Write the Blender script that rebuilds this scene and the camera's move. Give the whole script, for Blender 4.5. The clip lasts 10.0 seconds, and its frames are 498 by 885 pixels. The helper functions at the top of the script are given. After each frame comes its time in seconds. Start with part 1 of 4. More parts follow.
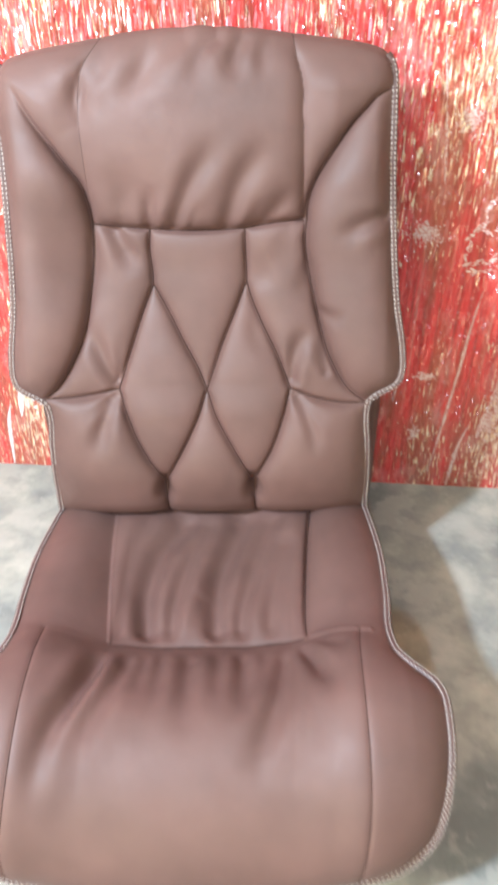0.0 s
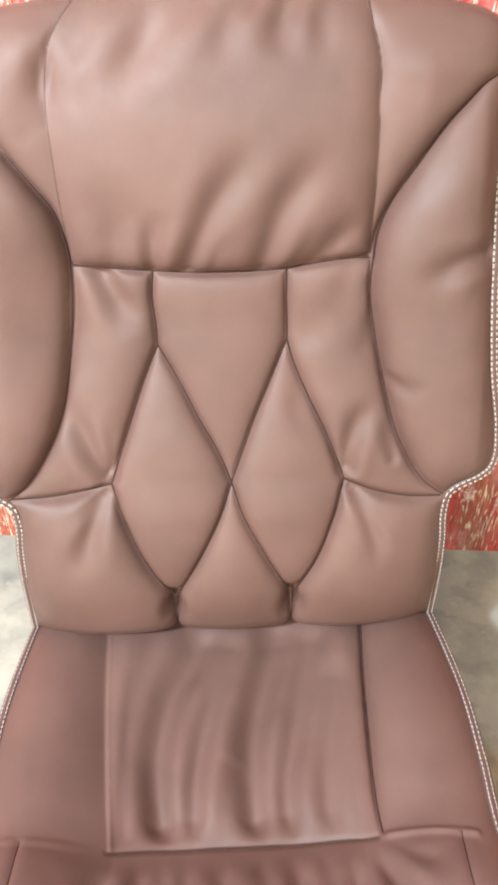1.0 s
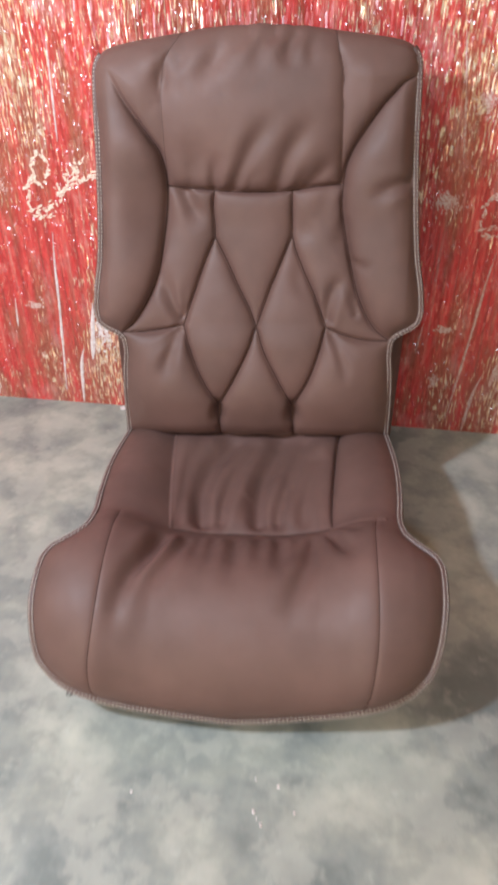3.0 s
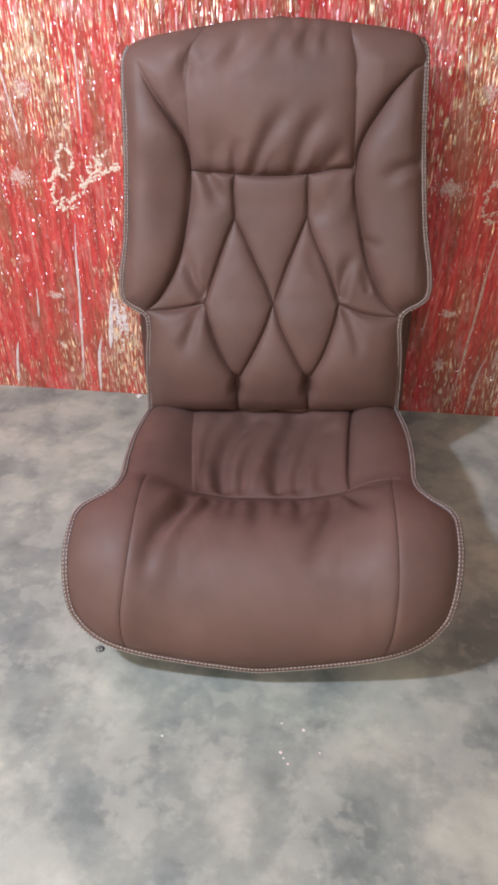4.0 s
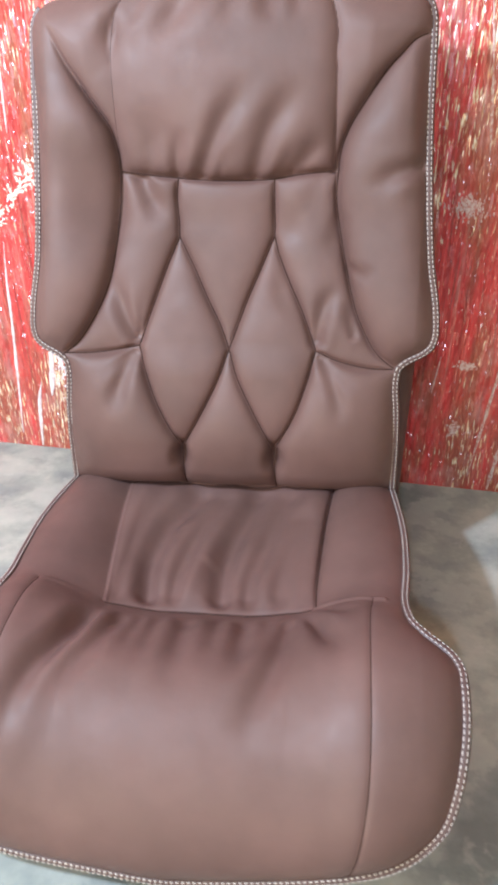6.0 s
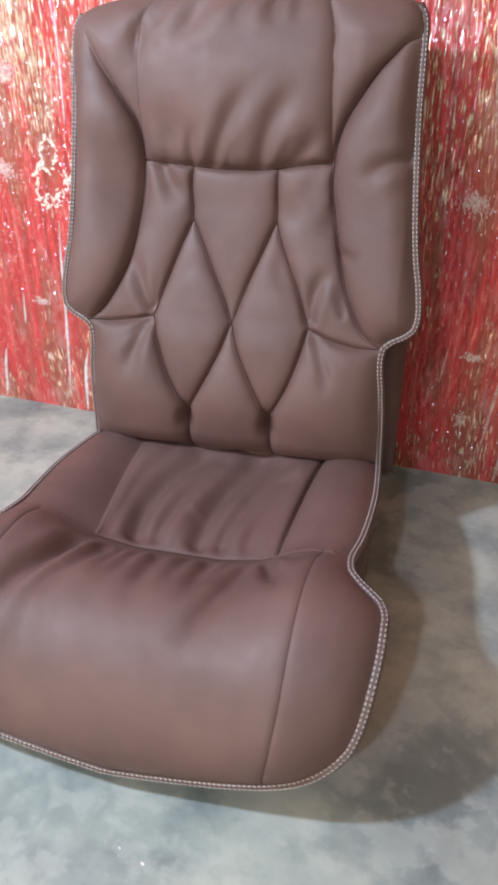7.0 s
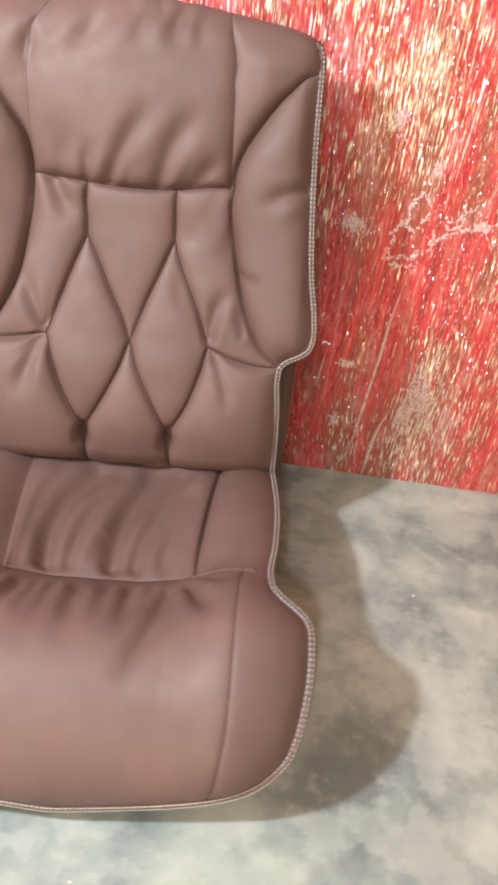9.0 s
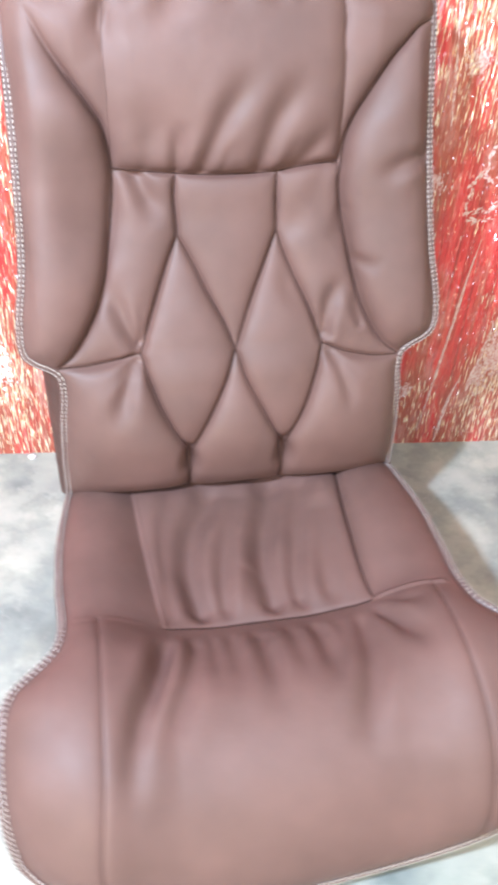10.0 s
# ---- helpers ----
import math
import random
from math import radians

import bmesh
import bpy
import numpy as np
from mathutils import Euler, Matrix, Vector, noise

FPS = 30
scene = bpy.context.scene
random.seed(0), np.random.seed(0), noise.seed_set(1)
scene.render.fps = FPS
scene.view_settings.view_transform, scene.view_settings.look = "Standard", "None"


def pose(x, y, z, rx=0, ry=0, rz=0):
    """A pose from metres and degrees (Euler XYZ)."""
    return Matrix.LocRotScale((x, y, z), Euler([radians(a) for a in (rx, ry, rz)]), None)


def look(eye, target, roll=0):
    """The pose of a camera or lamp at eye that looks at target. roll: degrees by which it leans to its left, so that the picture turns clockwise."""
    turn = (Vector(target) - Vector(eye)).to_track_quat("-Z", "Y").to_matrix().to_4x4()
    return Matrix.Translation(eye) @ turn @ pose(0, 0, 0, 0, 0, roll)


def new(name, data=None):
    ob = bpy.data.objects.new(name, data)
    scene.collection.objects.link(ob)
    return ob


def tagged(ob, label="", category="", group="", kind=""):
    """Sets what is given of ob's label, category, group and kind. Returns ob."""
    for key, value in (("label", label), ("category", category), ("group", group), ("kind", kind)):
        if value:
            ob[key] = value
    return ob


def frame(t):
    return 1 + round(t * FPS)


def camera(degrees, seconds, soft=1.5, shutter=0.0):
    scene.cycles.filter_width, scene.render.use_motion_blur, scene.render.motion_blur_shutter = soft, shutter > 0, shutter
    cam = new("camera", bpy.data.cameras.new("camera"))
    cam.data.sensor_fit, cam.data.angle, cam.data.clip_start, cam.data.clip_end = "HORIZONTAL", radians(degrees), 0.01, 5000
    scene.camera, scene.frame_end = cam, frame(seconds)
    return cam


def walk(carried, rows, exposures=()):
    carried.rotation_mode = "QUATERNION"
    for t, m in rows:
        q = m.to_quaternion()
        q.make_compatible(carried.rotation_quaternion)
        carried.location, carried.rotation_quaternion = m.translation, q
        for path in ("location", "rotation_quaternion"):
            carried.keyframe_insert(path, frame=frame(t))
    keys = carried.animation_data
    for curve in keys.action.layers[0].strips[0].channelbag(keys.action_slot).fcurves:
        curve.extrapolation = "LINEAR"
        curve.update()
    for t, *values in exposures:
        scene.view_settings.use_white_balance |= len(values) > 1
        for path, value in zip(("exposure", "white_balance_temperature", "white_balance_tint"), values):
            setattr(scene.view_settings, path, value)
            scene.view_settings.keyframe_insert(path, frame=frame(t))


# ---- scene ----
cam = camera(37.7, 10.0, soft=3.3, shutter=0.6)
PATH = [
    (0.0, (0.1334, 0.1158, 0.9688), (-0.0132, 1.695, -0.2495), -0.49),
    (0.5, (0.0798, 0.286, 0.9364), (-0.0551, 1.8791, -0.2651), -1.11),
    (1.0, (0.03, 0.4212, 0.9167), (-0.0243, 1.9597, -0.36), 0.39),
    (1.5, (0.0525, 0.4792, 0.9156), (-0.0545, 1.9664, -0.4174), -0.18),
    (2.0, (0.0862, 0.2799, 0.9732), (-0.0849, 1.8096, -0.3038), -2.06),
    (2.5, (0.0996, 0.0233, 0.9863), (-0.0355, 1.6125, -0.2205), -0.16),
    (3.0, (0.1482, -0.122, 1.0097), (-0.0923, 1.4355, -0.2216), -0.79),
    (3.2, (0.1625, -0.1822, 0.9952), (-0.0828, 1.3832, -0.2252), -1.02),
    (4.3, (0.1089, -0.2369, 0.9279), (-0.1184, 1.3852, -0.2197), -0.65),
    (4.5, (0.1155, -0.1875, 0.8762), (-0.1278, 1.4418, -0.2579), -0.76),
    (5.0, (0.1292, 0.0193, 0.8231), (-0.1215, 1.6483, -0.3099), -0.39),
    (5.5, (0.1463, 0.1135, 0.8264), (-0.116, 1.7658, -0.2695), -0.36),
    (7.0, (0.3696, 0.0177, 0.8328), (-0.2018, 1.6049, -0.2417), -0.78),
    (7.5, (0.4711, 0.1546, 0.8634), (-0.217, 1.6239, -0.3061), -1.83),
    (8.0, (0.4976, 0.1846, 0.8625), (-0.1898, 1.6623, -0.2968), -1.44),
    (8.5, (0.4113, 0.0913, 0.8704), (-0.0334, 1.6791, -0.2615), 3.24),
    (9.0, (0.2351, 0.0127, 0.9192), (0.1633, 1.6469, -0.2316), 6.75),
    (9.5, (0.1023, 0.0688, 0.8934), (0.1292, 1.6718, -0.3023), 5.22),
    (10.0, (-0.0915, 0.1413, 0.8964), (0.1049, 1.7026, -0.3381), 2.94),
]
EXPOSURES = [(0.0, 0.51, 5900, 4), (0.5, 0.63, 5950, 2), (1.0, 0.72, 6400, 3), (1.5, 0.69, 6550, 0), (2.0, 0.87, 5700, -14), (2.5, 0.77, 5650, -12), (3.0, -0.43, 6270, 11), (3.2, -0.53, 6270, 11), (4.3, -0.63, 6200, 14), (4.5, -0.63, 6180, 14), (5.0, -0.56, 6190, 15), (5.5, 0.32, 5850, 6), (7.0, -0.24, 5650, 8), (7.5, -0.08, 5840, 8), (8.0, 0.84, 5700, 6), (8.5, 0.87, 5750, 3), (9.0, 0.27, 6450, 8), (9.5, 0.23, 6050, 8), (10.0, 0.67, 5580, 6)]
walk(cam, [(t, look(eye, target, roll)) for t, eye, target, roll in PATH], EXPOSURES)

# ---- light ----
world = bpy.data.worlds.new("world")
scene.world = world
world.use_nodes = True
world.node_tree.nodes["Background"].inputs[0].default_value = (0.8, 0.9, 1.0, 1)
world.node_tree.nodes["Background"].inputs[1].default_value = 0.3


def lamp(name, eye, target, size, watts, colour):
    data = bpy.data.lights.new(name, "AREA")
    data.shape, data.size, data.energy, data.color = "DISK", size, watts, colour
    ob = new(name, data)
    ob.matrix_world = look(eye, target)
    return ob


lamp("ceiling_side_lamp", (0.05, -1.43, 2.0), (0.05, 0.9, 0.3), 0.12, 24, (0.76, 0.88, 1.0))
bulb = bpy.data.lights.new("stand_lamp", "POINT")
bulb.energy, bulb.shadow_soft_size, bulb.color = 150, 0.05, (0.77, 0.87, 1.0)
new("stand_lamp", bulb).location = (-0.81, -0.05, 1.52)

# Added warm fill from the front; the opening it stands in is unseen.
warm_fill = bpy.data.lights.new("warm_front_fill", "AREA")
warm_fill.shape, warm_fill.size, warm_fill.size_y, warm_fill.energy, warm_fill.color = "RECTANGLE", 0.9, 1.3, 36, (1.0, 0.75, 0.43)
new("warm_front_fill", warm_fill).matrix_world = look((-0.75, -1.93, 0.68), (0.0, 1.0, 0.5))


# ---- materials ----
def material(name):
    m = bpy.data.materials.new(name)
    m.use_nodes = True
    t = m.node_tree
    return m, t, t.nodes["Principled BSDF"]


def node(t, kind, **values):
    n = t.nodes.new(kind)
    for key, value in values.items():
        n.inputs[key.replace("_", " ")].default_value = value
    return n


def noise_of(t, scale, detail=3.0, rough=0.5, stretch=(1, 1, 1), turn=(0, 0, 0), distortion=0.0):
    c = t.nodes.new("ShaderNodeTexCoord")
    m = t.nodes.new("ShaderNodeMapping")
    m.inputs["Scale"].default_value = stretch
    m.inputs["Rotation"].default_value = turn
    t.links.new(c.outputs["Object"], m.inputs["Vector"])
    n = node(t, "ShaderNodeTexNoise", Scale=scale, Detail=detail, Roughness=rough, Distortion=distortion)
    t.links.new(m.outputs["Vector"], n.inputs["Vector"])
    return n.outputs["Fac"]


def ramp(t, fac, stops):
    r = t.nodes.new("ShaderNodeValToRGB")
    e = r.color_ramp.elements
    while len(e) < len(stops):
        e.new(0.5)
    for k, (p, c) in zip(e, stops):
        k.position = p
        k.color = (*c, 1) if len(c) == 3 else c
    t.links.new(fac, r.inputs["Fac"])
    return r.outputs["Color"]


def grey(v):
    return (v, v, v)


def mix(t, fac, a, b, kind="MIX"):
    m = t.nodes.new("ShaderNodeMix")
    m.data_type, m.blend_type = "RGBA", kind
    for k, v in ((0, fac), (6, a), (7, b)):
        if isinstance(v, (int, float)):
            m.inputs[k].default_value = v
        elif isinstance(v, tuple):
            m.inputs[k].default_value = (*v, 1)
        else:
            t.links.new(v, m.inputs[k])
    return m.outputs[2]


def bump(t, height, strength, distance, below=None):
    b = node(t, "ShaderNodeBump", Strength=strength, Distance=distance)
    t.links.new(height, b.inputs["Height"])
    if below:
        t.links.new(below, b.inputs["Normal"])
    return b.outputs["Normal"]


def leather(name, colour, rough=0.57):
    m, t, p = material(name)
    tone = noise_of(t, 9, 4, 0.55)
    light = tuple(min(1, c * 1.15) for c in colour)
    dark = tuple(c * 0.86 for c in colour)
    t.links.new(ramp(t, tone, [(0.3, dark), (0.7, light)]), p.inputs["Base Color"])
    grain = noise_of(t, 900, 3, 0.6)
    soft = noise_of(t, 45, 3, 0.5)
    t.links.new(ramp(t, noise_of(t, 30, 4), [(0.3, grey(rough - 0.06)), (0.7, grey(rough + 0.08))]), p.inputs["Roughness"])
    t.links.new(bump(t, soft, 0.25, 0.002, bump(t, grain, 0.3, 0.0004)), p.inputs["Normal"])
    p.inputs["Specular IOR Level"].default_value = 0.40
    return m


LEATHER = leather("brown_leather", (0.1265, 0.0675, 0.0583))
SHELL = leather("dark_brown_leather", (0.075, 0.036, 0.03), 0.56)
BINDING = leather("binding_leather", (0.105, 0.060, 0.054), 0.45)

# Darker than the leather: paints in the shade between sewn panels.
SEAM_SHADE = leather("seam_shade", (0.05, 0.025, 0.02), 0.85)
SEAM_SHADE.node_tree.nodes["Principled BSDF"].inputs["Specular IOR Level"].default_value = 0.1

THREAD, tt, tp = material("cream_thread")
tp.inputs["Base Color"].default_value = (0.56, 0.49, 0.45, 1)
tp.inputs["Roughness"].default_value = 0.6


def repeat_noise(t, where, scale, detail=3.0, rough=0.5, stretch=(1, 1, 1)):
    m = t.nodes.new("ShaderNodeMapping")
    m.inputs["Scale"].default_value = stretch
    m.inputs["Rotation"].default_value = (0, 0.03, 0)
    t.links.new(where, m.inputs["Vector"])
    n = node(t, "ShaderNodeTexNoise", Scale=scale, Detail=detail, Roughness=rough)
    t.links.new(m.outputs["Vector"], n.inputs["Vector"])
    return n.outputs["Fac"]


def math_node(t, kind, *values):
    n = t.nodes.new("ShaderNodeMath")
    n.operation = kind
    for k, v in enumerate(values):
        if isinstance(v, (int, float)):
            n.inputs[k].default_value = v
        else:
            t.links.new(v, n.inputs[k])
    return n.outputs[0]


def facets(t, where, stretch, spread):
    """Normals of a wall that looks towards -y, broken into many small tilted facets."""
    m = t.nodes.new("ShaderNodeMapping")
    m.inputs["Scale"].default_value = stretch
    m.inputs["Rotation"].default_value = (0, 0.06, 0)
    t.links.new(where, m.inputs["Vector"])
    v = node(t, "ShaderNodeTexVoronoi", Scale=1.0)
    t.links.new(m.outputs["Vector"], v.inputs["Vector"])
    rgb = t.nodes.new("ShaderNodeSeparateColor")
    t.links.new(v.outputs["Color"], rgb.inputs[0])
    n = t.nodes.new("ShaderNodeCombineXYZ")
    t.links.new(math_node(t, "MULTIPLY", math_node(t, "SUBTRACT", rgb.outputs[0], 0.5), spread), n.inputs["X"])
    n.inputs["Y"].default_value = -1
    t.links.new(math_node(t, "MULTIPLY", math_node(t, "SUBTRACT", rgb.outputs[1], 0.5), spread), n.inputs["Z"])
    unit = t.nodes.new("ShaderNodeVectorMath")
    unit.operation = "NORMALIZE"
    t.links.new(n.outputs[0], unit.inputs[0])
    return unit.outputs[0]


REPEAT = 0.891


def red_wall():
    """A sheet printed with worn red paint, whose pattern comes again after every REPEAT metres, under a clear wrinkled film."""
    m, t, p = material("worn_red_print")
    own = t.nodes.new("ShaderNodeTexCoord").outputs["Object"]
    split = t.nodes.new("ShaderNodeSeparateXYZ")
    t.links.new(own, split.inputs[0])
    x, z = math_node(t, "WRAP", split.outputs["X"], 0.0, -REPEAT), split.outputs["Z"]
    join = t.nodes.new("ShaderNodeCombineXYZ")
    t.links.new(x, join.inputs["X"])
    t.links.new(z, join.inputs["Z"])
    at = join.outputs[0]
    streak = repeat_noise(t, at, 1, 5, 0.66, (46, 1, 1.5))
    thin = repeat_noise(t, at, 1, 3, 0.6, (210, 1, 4.5))
    zone = repeat_noise(t, at, 1, 4, 0.62, (7, 1, 4))
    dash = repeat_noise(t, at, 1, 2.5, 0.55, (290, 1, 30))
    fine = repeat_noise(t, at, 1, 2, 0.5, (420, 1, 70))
    red = ramp(t, mix(t, 0.35, streak, thin), [(0.36, (0.20, 0.022, 0.018)), (0.44, (0.42, 0.026, 0.025)), (0.53, (0.62, 0.034, 0.036)), (0.59, (0.56, 0.075, 0.065)), (0.66, (0.62, 0.21, 0.18))])
    dull = ramp(t, mix(t, 0.5, zone, repeat_noise(t, at, 1, 4, 0.6, (22, 1, 2.4))), [(0.46, grey(0)), (0.56, grey(0.8))])
    c = mix(t, dull, red, (0.31, 0.075, 0.04))

    def spot(cx, cz, rx, rz, much):
        a, b = (math_node(t, "MULTIPLY", math_node(t, "SUBTRACT", k, c0), 1 / r) for k, c0, r in ((x, cx, rx), (z, cz, rz)))
        away_2 = math_node(t, "ADD", math_node(t, "MULTIPLY", a, a), math_node(t, "MULTIPLY", b, b))
        return math_node(t, "MULTIPLY", math_node(t, "EXPONENT", math_node(t, "MULTIPLY", away_2, -1.0)), much)

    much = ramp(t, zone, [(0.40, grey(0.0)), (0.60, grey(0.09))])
    # Spots of the print; some lighten the left, the last two paint in chair shade.
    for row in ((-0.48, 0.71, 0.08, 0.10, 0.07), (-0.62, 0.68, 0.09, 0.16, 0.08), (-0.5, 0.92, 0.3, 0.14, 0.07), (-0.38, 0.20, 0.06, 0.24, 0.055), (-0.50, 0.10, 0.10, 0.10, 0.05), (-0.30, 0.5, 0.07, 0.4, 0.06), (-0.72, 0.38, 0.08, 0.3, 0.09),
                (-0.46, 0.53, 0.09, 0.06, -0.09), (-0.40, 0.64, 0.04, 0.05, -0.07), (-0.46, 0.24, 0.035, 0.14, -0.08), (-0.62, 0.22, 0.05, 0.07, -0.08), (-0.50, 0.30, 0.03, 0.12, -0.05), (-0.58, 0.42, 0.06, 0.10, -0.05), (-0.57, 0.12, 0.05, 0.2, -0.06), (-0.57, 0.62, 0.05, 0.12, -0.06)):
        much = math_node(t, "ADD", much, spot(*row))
    # Gold foil flecks of the print; their palest tones paint in lamp glints.
    foil_and_glint = ramp(t, math_node(t, "ADD", dash, much), [(0.635, grey(0)), (0.695, grey(1.0))])
    c = mix(t, foil_and_glint, c, ramp(t, fine, [(0.34, (0.62, 0.26, 0.14)), (0.47, (0.82, 0.54, 0.34)), (0.58, (0.95, 0.84, 0.67))]))
    c = mix(t, ramp(t, math_node(t, "ADD", thin, much), [(0.70, grey(0)), (0.80, grey(0.4))]), c, (0.72, 0.48, 0.42))
    haze = ramp(t, repeat_noise(t, at, 1, 5, 0.65, (17, 1, 9)), [(0.54, grey(0)), (0.70, grey(0.42))])
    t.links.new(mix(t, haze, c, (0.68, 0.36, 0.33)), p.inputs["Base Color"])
    t.links.new(math_node(t, "MULTIPLY", foil_and_glint, 0.52), p.inputs["Metallic"])
    t.links.new(ramp(t, fine, [(0.3, grey(0.30)), (0.7, grey(0.40))]), p.inputs["Roughness"])
    t.links.new(facets(t, at, (330, 1, 48), 0.6), p.inputs["Normal"])
    t.links.new(facets(t, own, (620, 1, 230), 1.4), p.inputs["Coat Normal"])
    p.inputs["Coat Weight"].default_value = 0.85
    p.inputs["Coat IOR"].default_value = 1.58
    p.inputs["Coat Roughness"].default_value = 0.19
    return m


RED = red_wall()


def cement():
    m, t, p = material("smooth_cement")
    cloud = noise_of(t, 6.2, 7, 0.60, distortion=0.08)
    patch = noise_of(t, 2.6, 5, 0.6)
    trowel = noise_of(t, 1, 5, 0.62, (22, 38, 1), (0, 0, 0.5), 0.1)
    a = ramp(t, cloud, [(0.36, (0.19, 0.207, 0.202)), (0.45, (0.268, 0.281, 0.268)), (0.53, (0.333, 0.338, 0.308)), (0.58, (0.41, 0.403, 0.365)), (0.68, (0.49, 0.476, 0.42))])
    b = ramp(t, patch, [(0.34, (0.78, 0.80, 0.81)), (0.66, (1.14, 1.12, 1.07))])
    c = mix(t, 1.0, a, b, "MULTIPLY")
    c = mix(t, 1.0, c, ramp(t, trowel, [(0.36, grey(0.95)), (0.64, grey(1.04))]), "MULTIPLY")
    blot = ramp(t, noise_of(t, 11, 7, 0.60), [(0.50, grey(0)), (0.56, grey(0.44))])
    c = mix(t, blot, c, (0.43, 0.42, 0.375))
    fleck = ramp(t, noise_of(t, 24, 5, 0.64), [(0.60, grey(0)), (0.72, grey(0.34))])
    t.links.new(mix(t, fleck, c, (0.56, 0.55, 0.51)), p.inputs["Base Color"])
    t.links.new(ramp(t, noise_of(t, 25, 5), [(0.3, grey(0.34)), (0.7, grey(0.58))]), p.inputs["Roughness"])
    t.links.new(bump(t, noise_of(t, 120, 5, 0.65), 0.3, 0.001, bump(t, cloud, 0.3, 0.002)), p.inputs["Normal"])
    return m


CEMENT = cement()


def plaster(name, low, high):
    m, t, p = material(name)
    t.links.new(ramp(t, noise_of(t, 4, 5), [(0.3, low), (0.7, high)]), p.inputs["Base Color"])
    p.inputs["Roughness"].default_value = 0.85
    t.links.new(bump(t, noise_of(t, 60, 5), 0.3, 0.002), p.inputs["Normal"])
    return m


# Ochre tints chosen so that the unseen walls bounce warm fill light.
PLASTER = plaster("brown_plaster", (0.40, 0.365, 0.25), (0.46, 0.42, 0.29))
ROUGHCAST = plaster("rough_cast", (0.38, 0.345, 0.24), (0.44, 0.40, 0.28))


# ---- building blocks ----
def box_mesh(name, low, high):
    me = bpy.data.meshes.new(name)
    bm = bmesh.new()
    bmesh.ops.create_cube(bm, size=1)
    for v in bm.verts:
        v.co = [low[k] + (v.co[k] + 0.5) * (high[k] - low[k]) for k in range(3)]
    bm.to_mesh(me)
    bm.free()
    return me


def structure(name, low, high, mat, label, category):
    me = box_mesh(name, low, high)
    me.materials.append(mat)
    return tagged(new(name, me), label, category, kind="structure")


def mesh_part(name, verts, faces, mat, parent=None, label="", smooth=True, normals=None):
    me = bpy.data.meshes.new(name)
    me.from_pydata([tuple(v) for v in verts], [], [tuple(f) for f in faces])
    me.materials.append(mat)
    if smooth:
        me.shade_smooth()
    if normals is not None:
        me.normals_split_custom_set_from_vertices([tuple(n) for n in normals])
    ob = new(name, me)
    ob.parent = parent
    if label:
        tagged(ob, label)
    return ob


def curve_at(x, xs, ys):
    """A smooth line through the given knots, with no overshoot."""
    xs, ys = np.array(xs, float), np.array(ys, float)
    d = np.diff(ys) / np.diff(xs)
    g = np.zeros(len(xs))
    same = d[:-1] * d[1:] > 0
    g[1:-1][same] = 2 * d[:-1][same] * d[1:][same] / (d[:-1][same] + d[1:][same])
    g[0], g[-1] = d[0], d[-1]
    x = np.clip(x, xs[0], xs[-1])
    i = np.clip(np.searchsorted(xs, x) - 1, 0, len(xs) - 2)
    w = xs[i + 1] - xs[i]
    s = (x - xs[i]) / w
    return ((1 + 2 * s) * (1 - s) ** 2 * ys[i] + s * (1 - s) ** 2 * w * g[i]
            + s * s * (3 - 2 * s) * ys[i + 1] + s * s * (s - 1) * w * g[i + 1])


def spline(points, n=24):
    """A rounded line through points."""
    p = np.array(points, float)
    if len(p) < 3:
        return np.array([p[0] + (p[1] - p[0]) * k for k in np.linspace(0, 1, 12)])
    q = np.vstack([2 * p[0] - p[1], p, 2 * p[-1] - p[-2]])
    out = []
    for i in range(1, len(q) - 2):
        t = np.linspace(0, 1, n, endpoint=False)[:, None]
        out.append(0.5 * (2 * q[i] + (q[i + 1] - q[i - 1]) * t + (2 * q[i - 1] - 5 * q[i] + 4 * q[i + 1] - q[i + 2]) * t * t
                          + (3 * q[i] - q[i - 1] - 3 * q[i + 1] + q[i + 2]) * t ** 3))
    return np.vstack(out + [p[-1:]])


def away(u, v, line):
    """The distance of points from a line of many short pieces."""
    best = np.full(u.shape, 9.0)
    for (ax, ay), (bx, by) in zip(line[:-1], line[1:]):
        dx, dy = bx - ax, by - ay
        k = np.clip(((u - ax) * dx + (v - ay) * dy) / (dx * dx + dy * dy + 1e-12), 0, 1)
        np.minimum(best, np.hypot(u - ax - k * dx, v - ay - k * dy), out=best)
    return best


def inside(u, v, ring):
    hit = np.zeros(u.shape, bool)
    for (ax, ay), (bx, by) in zip(ring, np.roll(ring, -1, axis=0)):
        if ay == by:
            continue
        hit ^= ((ay > v) != (by > v)) & (u < ax + (v - ay) * (bx - ax) / (by - ay))
    return hit


def mirrored(line):
    return np.array(line) * (-1, 1)


def step(x, a, b):
    s = np.clip((x - a) / (b - a), 0, 1)
    return s * s * (3 - 2 * s)


# ---- the frame that the chair stands in ----
TURNED = radians(4.2)
RIGHT = np.array((math.cos(TURNED), math.sin(TURNED), 0.022))
BEHIND = np.array((-math.sin(TURNED), math.cos(TURNED), 0))
UP = np.array((0, 0, 1.0))
MIDDLE = np.array((-0.002, 0, 0)) + 0.066 * RIGHT * (1, 1, 0)


